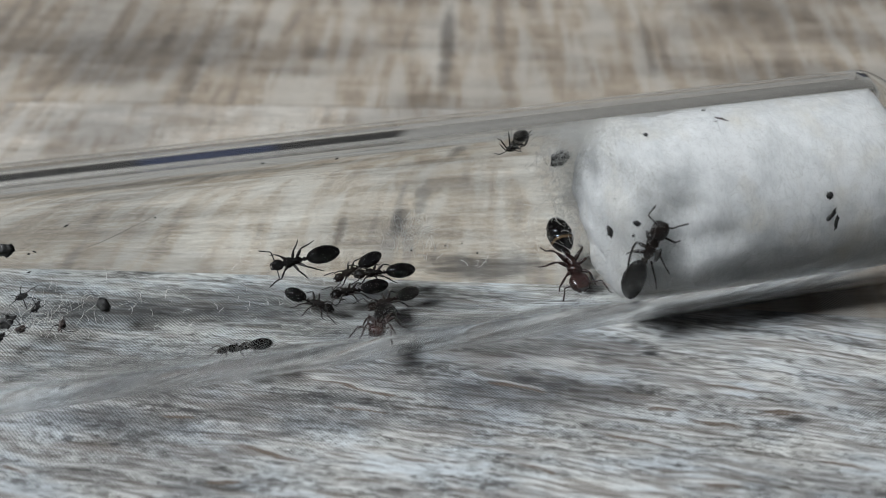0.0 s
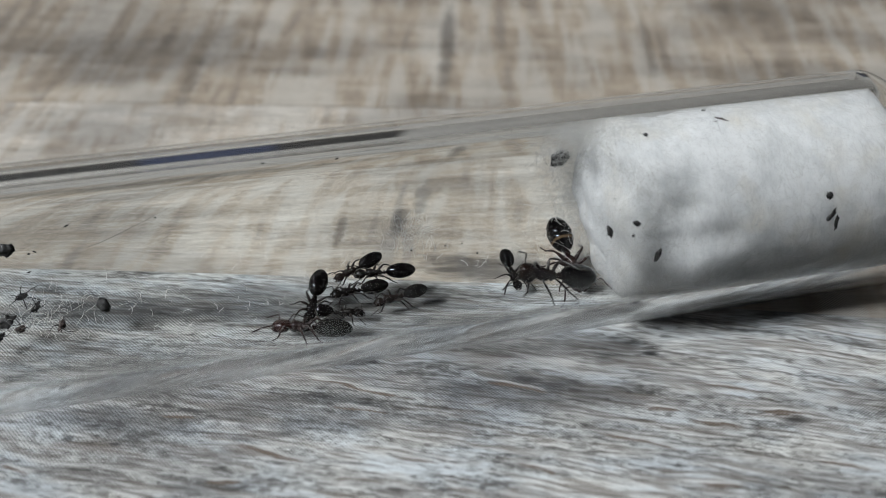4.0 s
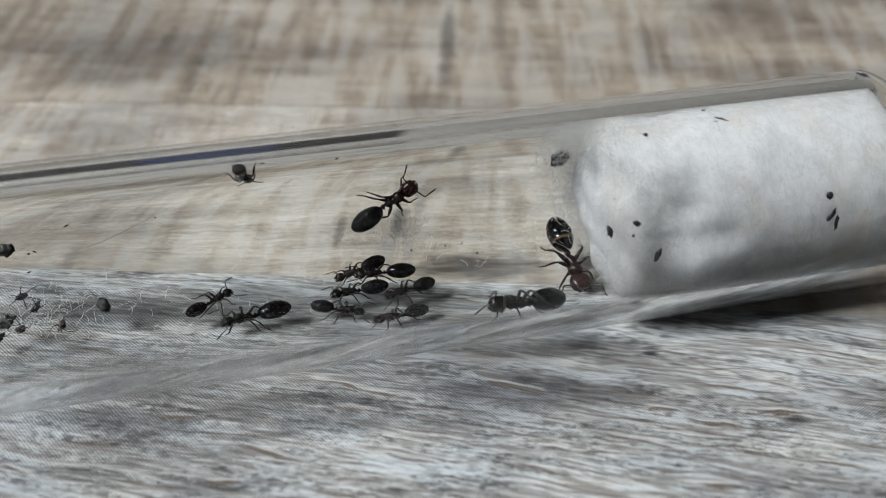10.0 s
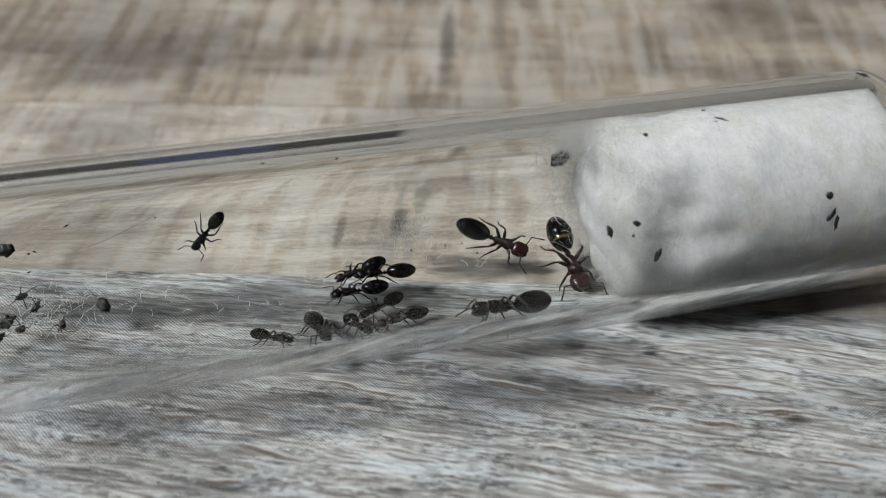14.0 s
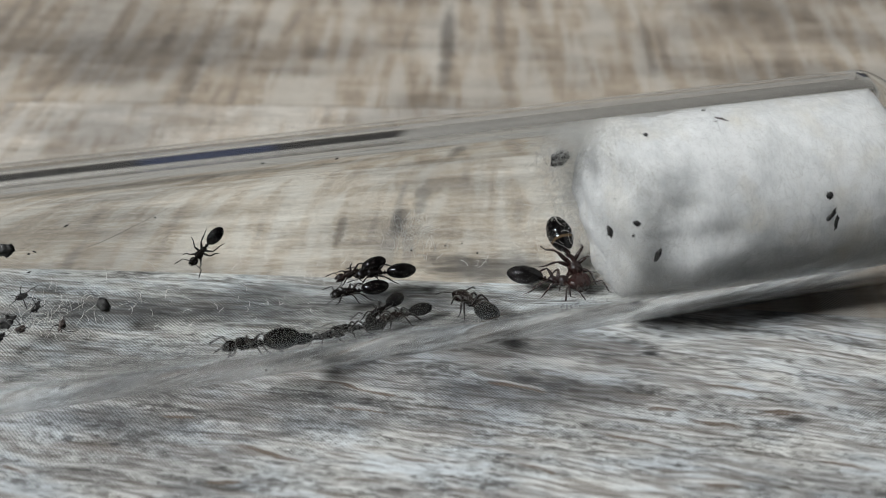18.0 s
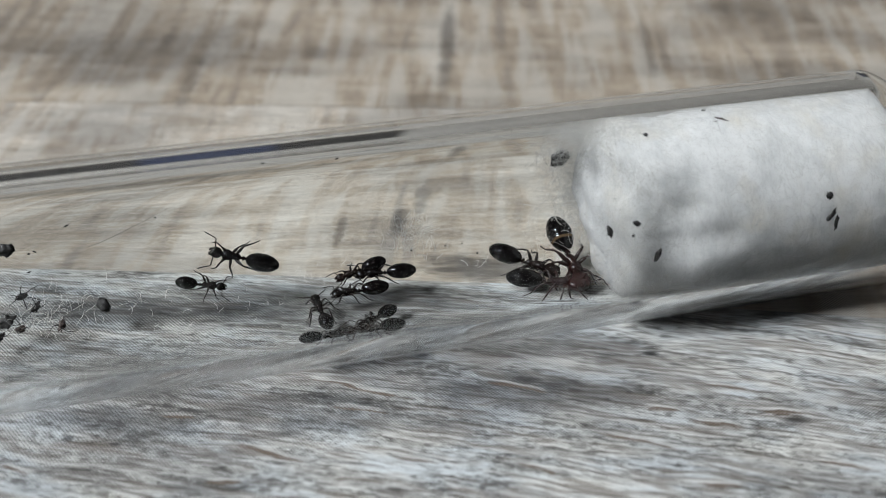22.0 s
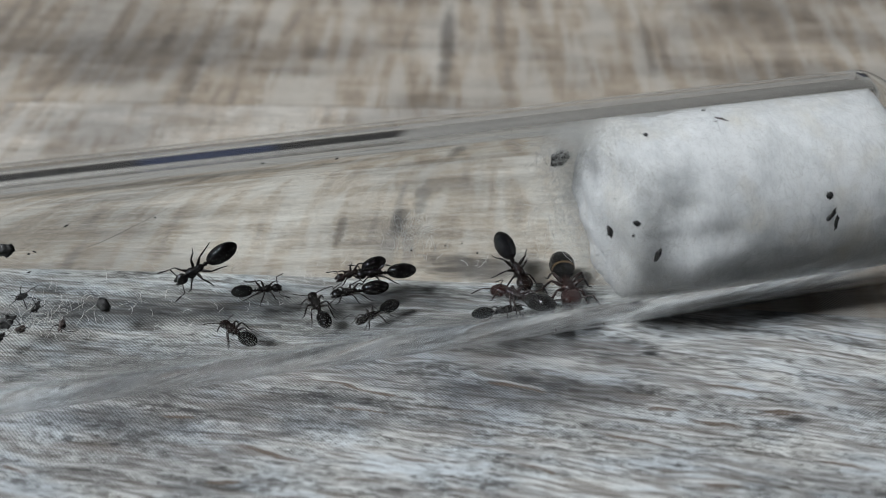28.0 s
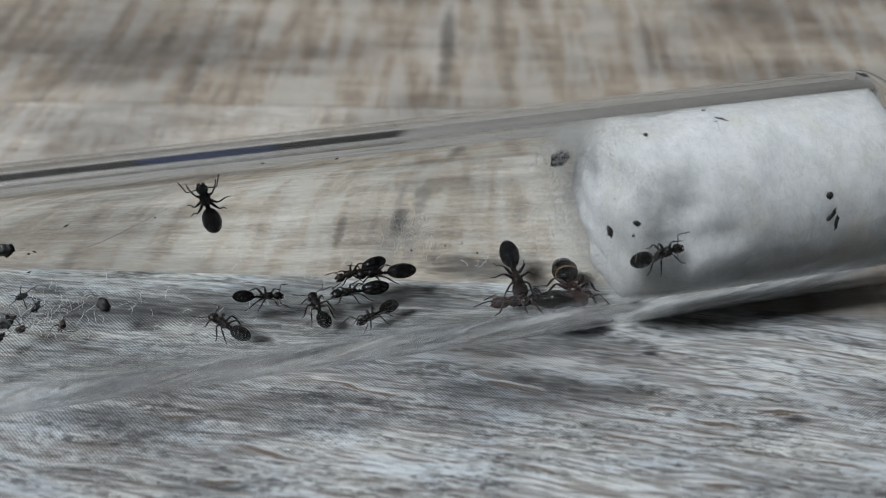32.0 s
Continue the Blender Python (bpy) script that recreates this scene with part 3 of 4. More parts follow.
def build_litter():
    rows = (("pellet", -29.4, 83, 0.55, 0.5, 0.45, "round black pellet on the glass"), ("pellet", -23.5, 36.5, 0.36, 0.58, 0.4, "round black pellet on the glass"))
    for i, (nm, s, phi, a, b, c, lab) in enumerate(rows):
        ob = mesh_ob(nm, pellet((a, b, c), 4.4 + i * 3.0, rough=0.42), DARK_BIT)
        ob.matrix_world = wall_pose(s, phi, 20, 6.6 - c * 0.85)
        tagged(ob, lab, "pellet")
    for i, (s, phi, a, b, h) in enumerate(((-30.0, 34.5, 0.55, 0.5, 30), (-26.4, 26, 0.42, 0.3, 70), (-28.0, 41.5, 0.45, 0.22, 60), (-29.1, 28, 0.35, 0.28, 10), (-30.6, 24, 0.5, 0.35, 60))):
        husk = tagged(new("husk"), "shrivelled dark insect husk among cotton fibres", "insect husk", "husks in the tube")
        husk.matrix_world = wall_pose(s, phi, h, 6.42)
        part("shell", pellet((a, b * 0.8, 0.2), 20 + i * 2.3, rough=0.75), DARK_BIT if i % 2 == 0 else BROWN_BIT, husk)
        for k in range(3):
            ang, ln = 0.7 + 2.0 * k + i, 0.7 + 0.25 * ((i + k) % 3)
            pts = [(math.cos(ang + 0.9 * q * q) * ln * q * MM, math.sin(ang + 0.9 * q * q) * ln * q * MM, 0.3 * MM * math.sin(q * 2.8)) for q in (0, 0.3, 0.6, 0.85, 1.0)]
            part("leg", tube_along(bmesh.new(), pts, [0.045 * MM, 0.04 * MM, 0.03 * MM, 0.022 * MM, 0.012 * MM]), DARK_BIT, husk)
    remains = tagged(new("insect_remains"), "curled dark legs of a dead insect", "insect remains")
    remains.matrix_world = wall_pose(-28.9, 50, 20, 6.55)
    part("body", pellet((0.45, 0.25, 0.22), 51.0), DARK_BIT, remains)
    for k, (ang, ln) in enumerate(((10, 1.3), (-35, 1.5), (-80, 1.1), (150, 0.9), (195, 1.0), (80, 0.8))):
        c, sn = math.cos(radians(ang)), math.sin(radians(ang))
        pts = [(c * ln * q * MM + 0.3 * MM * q * q * sn, sn * ln * q * MM, 0.35 * MM * math.sin(q * 3.0)) for q in (0, 0.3, 0.6, 0.85, 1.0)]
        part("leg", tube_along(bmesh.new(), pts, [0.05 * MM, 0.045 * MM, 0.035 * MM, 0.025 * MM, 0.012 * MM]), DARK_BIT, remains)
    # bits on the plug and specks on the glass: along, round, from the axis, half sizes, heading, dark or brown
    bits = [(10.1, 105, 6.1, 0.95, 0.62, 60, 0), (25.2, -117, 6.5, 0.26, 0.24, 0, 0), (25.3, -106, 6.5, 0.55, 0.2, -50, 0), (25.7, -101, 6.5, 0.5, 0.14, -80, 0), (12.9, -96, 6.5, 0.46, 0.17, -62, 0),
            (19.1, -171, 6.5, 0.5, 0.11, 30, 1), (18.6, -170, 6.5, 0.3, 0.08, 10, 1), (13.5, -167, 6.45, 0.14, 0.11, 0, 0), (18.3, 179, 6.5, 0.16, 0.12, 0, 0), (9.6, -113, 6.5, 0.34, 0.17, 75, 0),
            (11.5, -115.5, 6.5, 0.26, 0.16, 20, 0), (11.2, -109, 6.5, 0.1, 0.08, 0, 0), (21.3, 173, 6.5, 0.35, 0.08, 60, 1)]
    for i, (s, phi, r, a, b, h, br) in enumerate(bits):
        ob = mesh_ob("litter_bit", pellet((a, b, min(a, b) * 0.7), 60 + i * 1.7, rough=0.5), BROWN_BIT if br else DARK_BIT)
        ob.matrix_world = wall_pose(s, phi, h, r)
        tagged(ob, "small dark scrap caught against the cotton plug", "debris", "scraps on the plug")
    for i, (s, phi, a, b, h) in enumerate(((-11.6, 140, 0.12, 0.09, 0), (-6.5, 132, 0.14, 0.1, 40), (-25.2, 94, 0.18, 0.06, 20), (-1.35, 47, 0.09, 0.08, 0), (-28.0, 77, 0.1, 0.06, 0),
                                           (-27.6, 78, 0.14, 0.06, -30), (-28.2, 65, 0.16, 0.05, 10), (1.2, 47, 0.06, 0.05, 0), (2.5, 47, 0.06, 0.05, 0), (-19.2, 92, 0.08, 0.05, 0), (3.5, 39, 0.07, 0.06, 0))):
        ob = mesh_ob("speck", pellet((a, b, 0.05), 90 + i * 1.3, rough=0.4), BROWN_BIT if i == 1 else DARK_BIT)
        ob.matrix_world = wall_pose(s, phi, h, 6.56)
        tagged(ob, "tiny dark speck on the inside of the glass", "speck", "specks on the glass")


build_litter()


# ---- the ants ----
# each leg: hip, knee, ankle, foot, as shares of the ant's length
LEGS = (((0.26, 0.06, 0.205), (0.385, 0.19, 0.31), (0.47, 0.285, 0.075), (0.58, 0.305, 0.0)),
        ((0.15, 0.06, 0.205), (0.10, 0.255, 0.33), (-0.015, 0.375, 0.075), (-0.06, 0.475, 0.0)),
        ((0.06, 0.06, 0.205), (-0.10, 0.225, 0.345), (-0.32, 0.285, 0.08), (-0.47, 0.345, 0.0)))


def ant_leg(bm, L, sgn, joints, tuck):
    """A leg from its hip at the origin: thick thigh, bent knee, thin shin, a finer foot that turns outward."""
    pts, rad = [], []
    at = [Vector((p[0], sgn * (p[1] if k == 0 else 0.06 + (p[1] - 0.06) * tuck), p[2])) * L for k, p in enumerate(joints)]
    at = [p - at[0] for p in at]
    widths = ((0.026, 0.036, 0.035, 0.028, 0.018), (0.016, 0.021, 0.022, 0.019, 0.015), (0.014, 0.013, 0.012, 0.011, 0.008))
    for a, b, shape in zip(at, at[1:], widths):
        bow = Vector((0, 0, 0.02 * L)) if shape[0] > 0.015 else Vector()
        for i, w in enumerate(shape):
            q = i / 4
            pts.append(a.lerp(b, 0.03 + 0.94 * q) + bow * math.sin(math.pi * q))
            rad.append(w * L)
    return tube_along(bm, pts, rad, 8)


def make_ant(L_mm, major, label, tint, tuck=1.0, banded=False, fed=False):
    """One ant, head ahead along x, feet on z = 0; L is the way from the middle of its head to that of its gaster."""
    L = L_mm * MM
    ant = tagged(new("ant"), label, "ant", "ants in the tube")
    body, head_m, limb = {"red": (DARK_RED, RED, REDLEG), "brown": (BROWN, BROWN, LEG), "black": (BLACK, BLACK, LEG)}[tint]
    fat = 1.0 if not major else 0.95
    # gaster: overlapping plates, each ending in a small step, blunt behind
    gl, gw, gx = (0.36, 0.205, -0.50) if major else (0.37, 0.208, -0.525) if fed else (0.31, 0.19, -0.48)

    def plates(u):
        edge = ((1.0 - u) * 2.1) % 1.0
        return (1 - 0.14 * max(0, -u) ** 2) * (1 - 0.035 * edge ** 3) * (1 - 0.06 * max(0, u))
    part("gaster", blob(bmesh.new(), (gx * L, 0, 0.245 * L), (gl * L, gw * L, gw * 0.94 * L), 2.15, 28, 56, plates), BANDED if banded else GASTER, ant, "glossy black gaster with pale bands" if banded else "glossy black gaster")
    # thorax: a round front hump, a smaller middle, and a sloping rear that narrows to the waist
    bm = blob(bmesh.new(), (0.25 * L, 0, 0.25 * L), (0.125 * L, 0.125 * L * fat, 0.12 * L), 2.0, 20, 14)
    blob(bm, (0.15 * L, 0, 0.255 * L), (0.075 * L, 0.088 * L * fat, 0.095 * L), 2.0, 18, 12)
    blob(bm, (0.05 * L, 0, 0.225 * L), (0.105 * L, 0.083 * L * fat, 0.092 * L), 2.3, 18, 12)
    for hip in LEGS:                        # the hip joints bulge under it
        for sgn in (1, -1):
            blob(bm, (hip[0][0] * L, sgn * 0.055 * L, 0.185 * L), (0.042 * L, 0.036 * L, 0.052 * L), 2.0, 10, 6)
    part("thorax", bm, body, ant)
    bm = blob(bmesh.new(), (-0.105 * L, 0, 0.215 * L), (0.034 * L, 0.058 * L, 0.082 * L), 2.0, 14, 10)
    tube_along(bm, [(-0.03 * L, 0, 0.19 * L), (-0.105 * L, 0, 0.18 * L), (-0.20 * L, 0, 0.205 * L)], [0.034 * L, 0.028 * L, 0.036 * L], 10)
    part("petiole", bm, body, ant)
    part("neck", tube_along(bmesh.new(), [(0.35 * L, 0, 0.235 * L), (0.40 * L, 0, 0.23 * L)], [0.04 * L, 0.035 * L], 10), body, ant)
    if major:
        shape = lambda u: (1.0 - 0.13 * max(0, -u) ** 2) * (1.0 - 0.05 * max(0, u))
        head = part("head", blob(bmesh.new(), (0.515 * L, 0, 0.235 * L), (0.165 * L, 0.155 * L, 0.115 * L), 3.5, 26, 20, shape), head_m, ant, "blunt square red-brown head" if tint == "red" else "blunt square dark head")
    else:
        shape = lambda u: 1.0 - 0.14 * max(0, u) ** 1.5
        head = part("head", blob(bmesh.new(), (0.49 * L, 0, 0.235 * L), (0.13 * L, 0.125 * L, 0.10 * L), 2.4, 24, 18, shape), head_m, ant)
    tip = 0.63 if major else 0.575
    for sgn in (1, -1):
        ey = (0.135 if major else 0.104) * L
        part("eye", blob(bmesh.new(), (0.49 * L, sgn * ey, 0.265 * L), (0.034 * L, 0.02 * L, 0.026 * L), 2.0, 12, 8), BLACK, head)
        bm = tube_along(bmesh.new(), [(tip * L, sgn * 0.065 * L, 0.205 * L), ((tip + 0.05) * L, sgn * 0.055 * L, 0.195 * L), ((tip + 0.075) * L, sgn * 0.012 * L, 0.185 * L)], [0.034 * L, 0.03 * L, 0.010 * L], 8)
        part("mandible", bm, limb, head)
    moving = []
    for sgn in (1, -1):
        bm = bmesh.new()
        # an elbowed feeler: a straight scape, then a jointed lash that thickens to its tip
        out = sgn * (0.55 if tuck < 1 else 1.0)
        sc = [Vector((0.0, 0, 0)), Vector((0.025, out * 0.12, 0.05)) * L, Vector((0.045, out * 0.235, 0.08)) * L, Vector((0.065, out * 0.26, 0.078)) * L]
        fu = [sc[3] + Vector((0.02 + 0.22 * q / 5, out * 0.09 * q / 5, -0.14 * q / 5)) * L for q in range(1, 6)]
        tube_along(bm, sc + fu, [0.013 * L, 0.014 * L, 0.014 * L, 0.012 * L] + [0.0125 * L, 0.014 * L, 0.0155 * L, 0.016 * L, 0.011 * L], 7)
        an = part("antenna", bm, limb, ant)
        an.location = ((tip - 0.05) * L, sgn * 0.06 * L, 0.26 * L)
        moving.append((an, "antenna", sgn, an.location.copy()))
    for k, joints in enumerate(LEGS):
        for sgn in (1, -1):
            hip = Vector((joints[0][0], sgn * joints[0][1], joints[0][2])) * L
            leg = part("leg", ant_leg(bmesh.new(), L, sgn, joints, tuck), limb, ant)
            leg.location = hip
            moving.append((leg, k, sgn, hip))
    return ant, moving


# seconds, mm along the tube, degrees round it from the lowest line, heading
TRACKS = {
    "resting_rear": [
        (0, -5.81, 37.8, -156), (6, -5.78, 37.5, -158), (9, -5.71, 36.8, -162), (12, -5.66, 35.8, -164),
        (32, -5.66, 35.8, -164),
    ],
    "resting_side": [
        (0, -4.02, 32.3, 177), (32, -3.95, 31.8, 177),
    ],
    "resting_front": [
        (0, -6.05, 20.3, -176), (32, -6.02, 19.8, -179),
    ],
    "at_plug": [
        (0, 9.95, 20.1, -87), (22.5, 9.99, 20.9, -86), (23, 9.79, 19.9, -86), (23.5, 9.33, 18.6, -84),
        (24, 9.16, 18.5, -83), (24.5, 9.16, 18.3, -83), (25, 9.24, 15.3, -84), (25.5, 9.29, 11.8, -87),
        (27.5, 8.99, -6.3, -97), (28, 8.95, -5.4, -100), (29, 9.05, -10.9, -97), (29.5, 9.14, -12.0, -97),
        (30, 9.34, -11.7, -97), (31, 9.15, -10.8, -93), (32, 9.12, -11.3, -97),
    ],
    "red_major": [
        (0, -5.00, -26.5, 252), (0.5, -6.45, -34.4, 193), (1, -6.29, -31.1, 199), (2, -6.12, -28.0, 152),
        (3, -7.78, -22.7, 149), (3.5, -8.81, -19.5, 153), (5.5, -13.89, -9.5, 147), (6, -16.01, 8.0, 133),
        (6.5, -14.42, 13.2, 77), (7, -11.72, 41.2, 49), (7.5, -9.85, 56.1, 46), (8, -6.38, 61.8, 5),
        (8.5, -5.14, 58.5, -4), (9, -4.92, 59.3, 2), (9.5, -4.14, 69.5, 32), (10, -2.88, 84.2, 34),
        (10.5, -1.64, 83.1, 19), (11, -1.08, 83.4, -9), (11.5, 1.35, 75.4, -21), (12, 3.25, 65.1, -33),
        (12.5, 4.34, 56.4, -25), (13, 4.76, 48.9, -38), (13.5, 4.81, 49.1, -33), (14, 4.89, 45.7, -33),
        (14.5, 5.48, 35.4, -36), (16.5, 7.74, 4.8, -35), (17, 8.00, 3.5, -29), (20, 7.92, 1.4, -26),
        (22, 7.88, 0.1, -25), (24, 7.42, -1.5, -30), (25, 7.25, -2.2, -29), (25.5, 7.10, -5.0, -24),
        (26.6, 6.66, -16.0, -101), (27.5, 5.24, -10.4, -224), (28, 5.19, -15.8, -237), (29, 5.60, -23.0, -228),
        (30, 5.74, -26.5, -215), (31, 5.60, -28.6, -213), (32, 5.35, -29.2, -205),
    ],
    "groomer": [
        (0, -9.24, 15.7, -39), (1, -8.48, 10.1, -31), (2, -8.19, 8.2, -22), (3, -7.70, 6.3, -24),
        (3.5, -7.40, 2.6, -19), (5.5, -7.69, -1.9, -26), (6, -7.49, -4.0, -33), (7, -6.97, -1.9, -27),
        (8, -6.86, -0.8, -27), (9, -7.09, 3.1, -22), (10, -7.37, 4.6, -25), (11, -7.46, 3.9, -32),
        (12, -7.59, -3.8, -68), (13, -7.60, -7.1, -79), (14, -6.46, -21.0, -73), (14.5, -6.45, -20.8, -75),
        (16.5, -6.71, -21.5, -92), (17, -6.68, -22.3, -106), (17.5, -6.93, -27.1, -134), (18, -6.82, -25.2, -186),
        (19, -7.47, -13.9, -230), (20, -8.06, -11.4, -239), (21, -8.28, -6.1, -241), (22, -8.74, 6.1, -262),
        (22.5, -8.80, 7.4, -260), (24, -8.87, 8.6, -260), (32, -8.87, 8.5, -261),
    ],
    "wanderer": [
        (0, -9.60, 49.6, -174), (0.5, -10.06, 41.5, -149), (1, -10.05, 34.9, -129), (2, -9.93, 29.7, -127),
        (3, -9.54, 31.3, -121), (3.5, -9.46, 26.0, -118), (5.5, -6.68, -20.2, -68), (6, -5.90, -22.5, -55),
        (6.5, -4.65, -22.4, -52), (7, -3.31, -26.0, -42), (7.3, -3.86, -30.4, -79), (7.6, -5.39, -30.8, -155),
        (8, -7.25, -19.2, -193), (8.5, -9.30, -4.6, -201), (9, -11.11, 16.4, -228), (9.5, -11.95, 12.0, -194),
        (10, -13.63, 8.9, -171), (10.5, -13.71, 7.1, -169), (11, -13.37, 4.5, -165), (11.5, -11.85, 2.5, -143),
        (12, -10.82, 1.5, -121), (12.5, -10.16, 9.4, -114), (13, -10.34, 1.7, -110), (13.5, -10.17, -6.1, -105),
        (14, -9.15, -19.7, -83), (14.5, -8.66, -22.5, -77), (16.5, -10.29, -63.8, -174), (17, -11.10, -68.3, -153),
        (17.5, -11.79, -59.3, -186), (18, -13.74, -58.2, -180), (18.5, -13.98, -12.3, -256), (19, -13.47, 16.6, -265),
        (19.5, -13.01, 40.4, -258), (20, -13.02, 53.4, -242), (20.5, -13.20, 54.5, -226), (21, -13.71, 56.6, -208),
        (21.5, -13.77, 57.9, -209), (22, -13.86, 57.4, -201), (23, -13.94, 62.3, -183), (23.5, -13.50, 63.1, -189),
        (24, -13.71, 65.9, -198), (24.5, -14.03, 64.4, -189), (25, -14.36, 65.1, -190), (25.5, -15.06, 69.4, -196),
        (27.5, -16.45, 58.2, -169), (28, -16.53, 54.1, -153), (28.5, -16.57, 47.5, -138), (29, -17.29, 44.6, -146),
        (29.5, -17.54, 42.4, -142), (30, -16.89, 52.1, -175), (30.5, -16.95, 66.9, -211), (31, -16.80, 74.7, -235),
        (31.5, -16.16, 84.4, -256), (32, -15.58, 103.4, -263),
    ],
    "edge_walker": [
        (0, -14.55, -35.3, -177), (0.5, -16.77, -35.2, -180), (1, -21.24, -35.2, -181), (1.5, -25.37, -36.0, -180),
        (2, -27.73, -35.9, -182), (2.5, -30.43, -36.7, -180), (3, -32.74, -36.4, -182), (3.5, -34.78, -36.2, -176),
        (5.5, -33.62, 6.9, -12), (7, -30.58, -3.5, 5), (7.5, -26.73, -9.3, 2), (8, -24.03, -4.8, 21),
        (8.5, -19.32, -3.3, 6), (9, -18.23, 4.4, 22), (9.5, -17.29, 24.0, 54), (10, -16.12, 27.4, 25),
        (10.5, -15.19, 28.5, -14), (11, -15.02, 27.5, -19), (12, -14.68, 23.1, -40), (12.5, -14.74, 21.7, -43),
        (13, -15.06, 15.3, -76), (13.5, -15.00, -0.3, -78), (14, -12.33, -20.1, -46), (14.5, -12.11, -20.5, -49),
        (16.5, -10.53, -34.0, -12), (18, -9.38, -36.8, -0), (20, -8.92, -35.0, -0), (21, -8.88, -36.5, 2),
        (22, -8.73, -35.4, 3), (23, -8.08, -36.5, -0), (23.5, -6.92, -36.1, 2), (24, -5.29, -36.1, -3),
        (24.5, -4.15, -35.3, -2), (25, -2.88, -35.6, -0), (25.5, -1.83, -35.2, -1), (27.5, 2.11, -35.6, -5),
        (28, 3.15, -36.1, 3), (29, 4.62, -36.8, -0), (29.5, 6.97, -32.6, 20), (30, 8.21, -72.9, -38),
        (30.5, 9.41, -83.0, -24), (31, 10.16, -86.4, -18), (31.5, 12.26, -91.6, -24), (32, 13.24, -92.9, -11),
    ],
    "shuffler": [
        (0, -3.72, 6.0, -162), (1, -3.18, 5.4, -161), (1.5, -2.47, 7.9, -160), (2, -2.63, 8.0, -163),
        (2.5, -3.41, 6.2, -160), (3, -3.13, 7.5, -164), (3.5, -3.10, 9.0, -169), (5.5, -3.79, 6.4, -157),
        (6, -4.24, 5.3, -166), (7, -4.47, 3.9, -166), (8, -3.25, 0.2, -189), (9, -2.72, -3.6, -188),
        (10, -3.59, -14.6, -169), (11, -4.11, -14.7, -168), (12, -4.07, -13.6, -164), (13, -4.03, -8.6, -175),
        (14, -3.58, -20.1, -160), (16.5, -3.27, -14.7, -167), (18, -3.26, -14.3, -165), (19, -3.28, -18.9, -163),
        (20, -3.76, -26.5, -155), (21, -4.90, -35.9, -180), (22, -5.77, -35.4, -179), (23, -7.81, -36.5, -182),
        (24, -8.87, -35.4, -182), (24.5, -9.76, -32.9, -194), (25, -10.69, -26.5, -213), (25.5, -11.46, -26.7, -213),
        (27.5, -14.42, -18.4, -229), (28, -14.74, -5.5, -241), (29, -14.48, -0.2, -245), (30, -14.57, 1.4, -250),
        (31, -14.78, 2.3, -245), (31.5, -14.91, 2.7, -242), (32, -15.30, 3.3, -234),
    ],
    "climber": [
        (0, 6.09, 136.9, -92), (0.5, 3.34, 134.4, -136), (1, 2.55, 104.5, -115), (1.5, 3.10, 76.6, -79),
        (2, 5.07, 58.1, -36), (2.5, 5.82, 48.2, -42), (3, 5.52, 45.6, -37), (3.5, 6.07, 30.6, -48),
        (4.5, 4.71, 8.2, -127), (5.5, 3.28, -4.4, -152), (6, 1.94, 12.0, -184), (6.5, 0.95, 13.6, -185),
        (7, -0.40, 14.1, -178), (8, -0.34, 18.8, -188), (8.5, -0.57, 17.1, -183), (9, -1.58, 18.4, -172),
        (10, -2.32, 14.8, -167), (10.5, -3.48, 12.6, -179), (11, -3.85, 13.0, -180), (12, -4.06, 11.4, -169),
        (13, -4.47, 5.4, -165), (14, -4.64, 1.4, -151), (16.5, -4.45, -0.9, -143), (18, -4.42, -1.8, -140),
        (19, -4.80, -6.7, -135), (20, -4.75, -8.6, -134), (21, -5.14, -10.1, -140), (22, -5.22, -13.2, -142),
        (23, -5.03, -8.4, -146), (24, -4.76, -4.7, -151), (25, -4.90, -4.6, -154), (28, -5.04, -6.7, -148),
        (32, -5.05, -7.6, -145),
    ],
    "glass_walker": [
        (0, 12.45, -92.1, -65), (0.5, 11.76, -96.3, -75), (1, 10.43, -98.6, -122), (1.5, 8.93, -99.9, -157),
        (2, 7.79, -100.4, -175), (2.5, 6.59, -97.2, -171), (3, 6.37, -92.3, -174), (3.5, 6.19, -89.7, -166),
        (5.5, 5.27, -78.8, -167), (6, 4.64, -77.2, -190), (7, 4.36, -78.4, -155), (8, 4.57, -75.2, -155),
        (9, 4.41, -69.4, -154), (10, 4.23, -61.9, -172), (11, 3.89, -58.3, -182), (12, 3.98, -57.8, -179),
        (13, 3.82, -57.9, -178), (14, 3.18, -58.4, -179), (14.5, 3.13, -57.9, -177), (16.5, 2.40, -35.6, -177),
        (17, 2.16, -30.5, -211), (17.5, 1.99, -24.7, -253), (18, 1.80, -15.8, -254), (18.5, 2.15, 0.6, -263),
        (19, 3.07, 10.5, -295), (19.5, 3.79, 12.5, -315), (20, 4.15, 13.8, -322), (20.5, 4.94, 16.2, -333),
        (21, 5.70, 19.1, -360), (21.5, 6.17, 22.6, -381), (22, 6.87, 23.1, -395), (23, 7.32, 23.2, -407),
        (24, 7.19, 22.9, -405), (25, 7.00, 23.2, -414), (25.5, 6.86, 22.9, -416), (27.5, 5.77, 25.3, -436),
        (28, 5.84, 23.1, -440), (29, 5.77, 16.7, -447), (32, 5.67, 15.8, -452),
    ],
    "newcomer": [
        (0, -31.44, 147.7, 3), (4.5, -31.44, 147.7, 3), (5.5, -29.39, 148.0, 1), (6, -27.11, 141.4, -32),
        (6.5, -24.26, 123.3, -25), (7, -21.76, 113.8, -31), (7.5, -20.31, 102.6, -28), (8, -17.53, 132.6, 47),
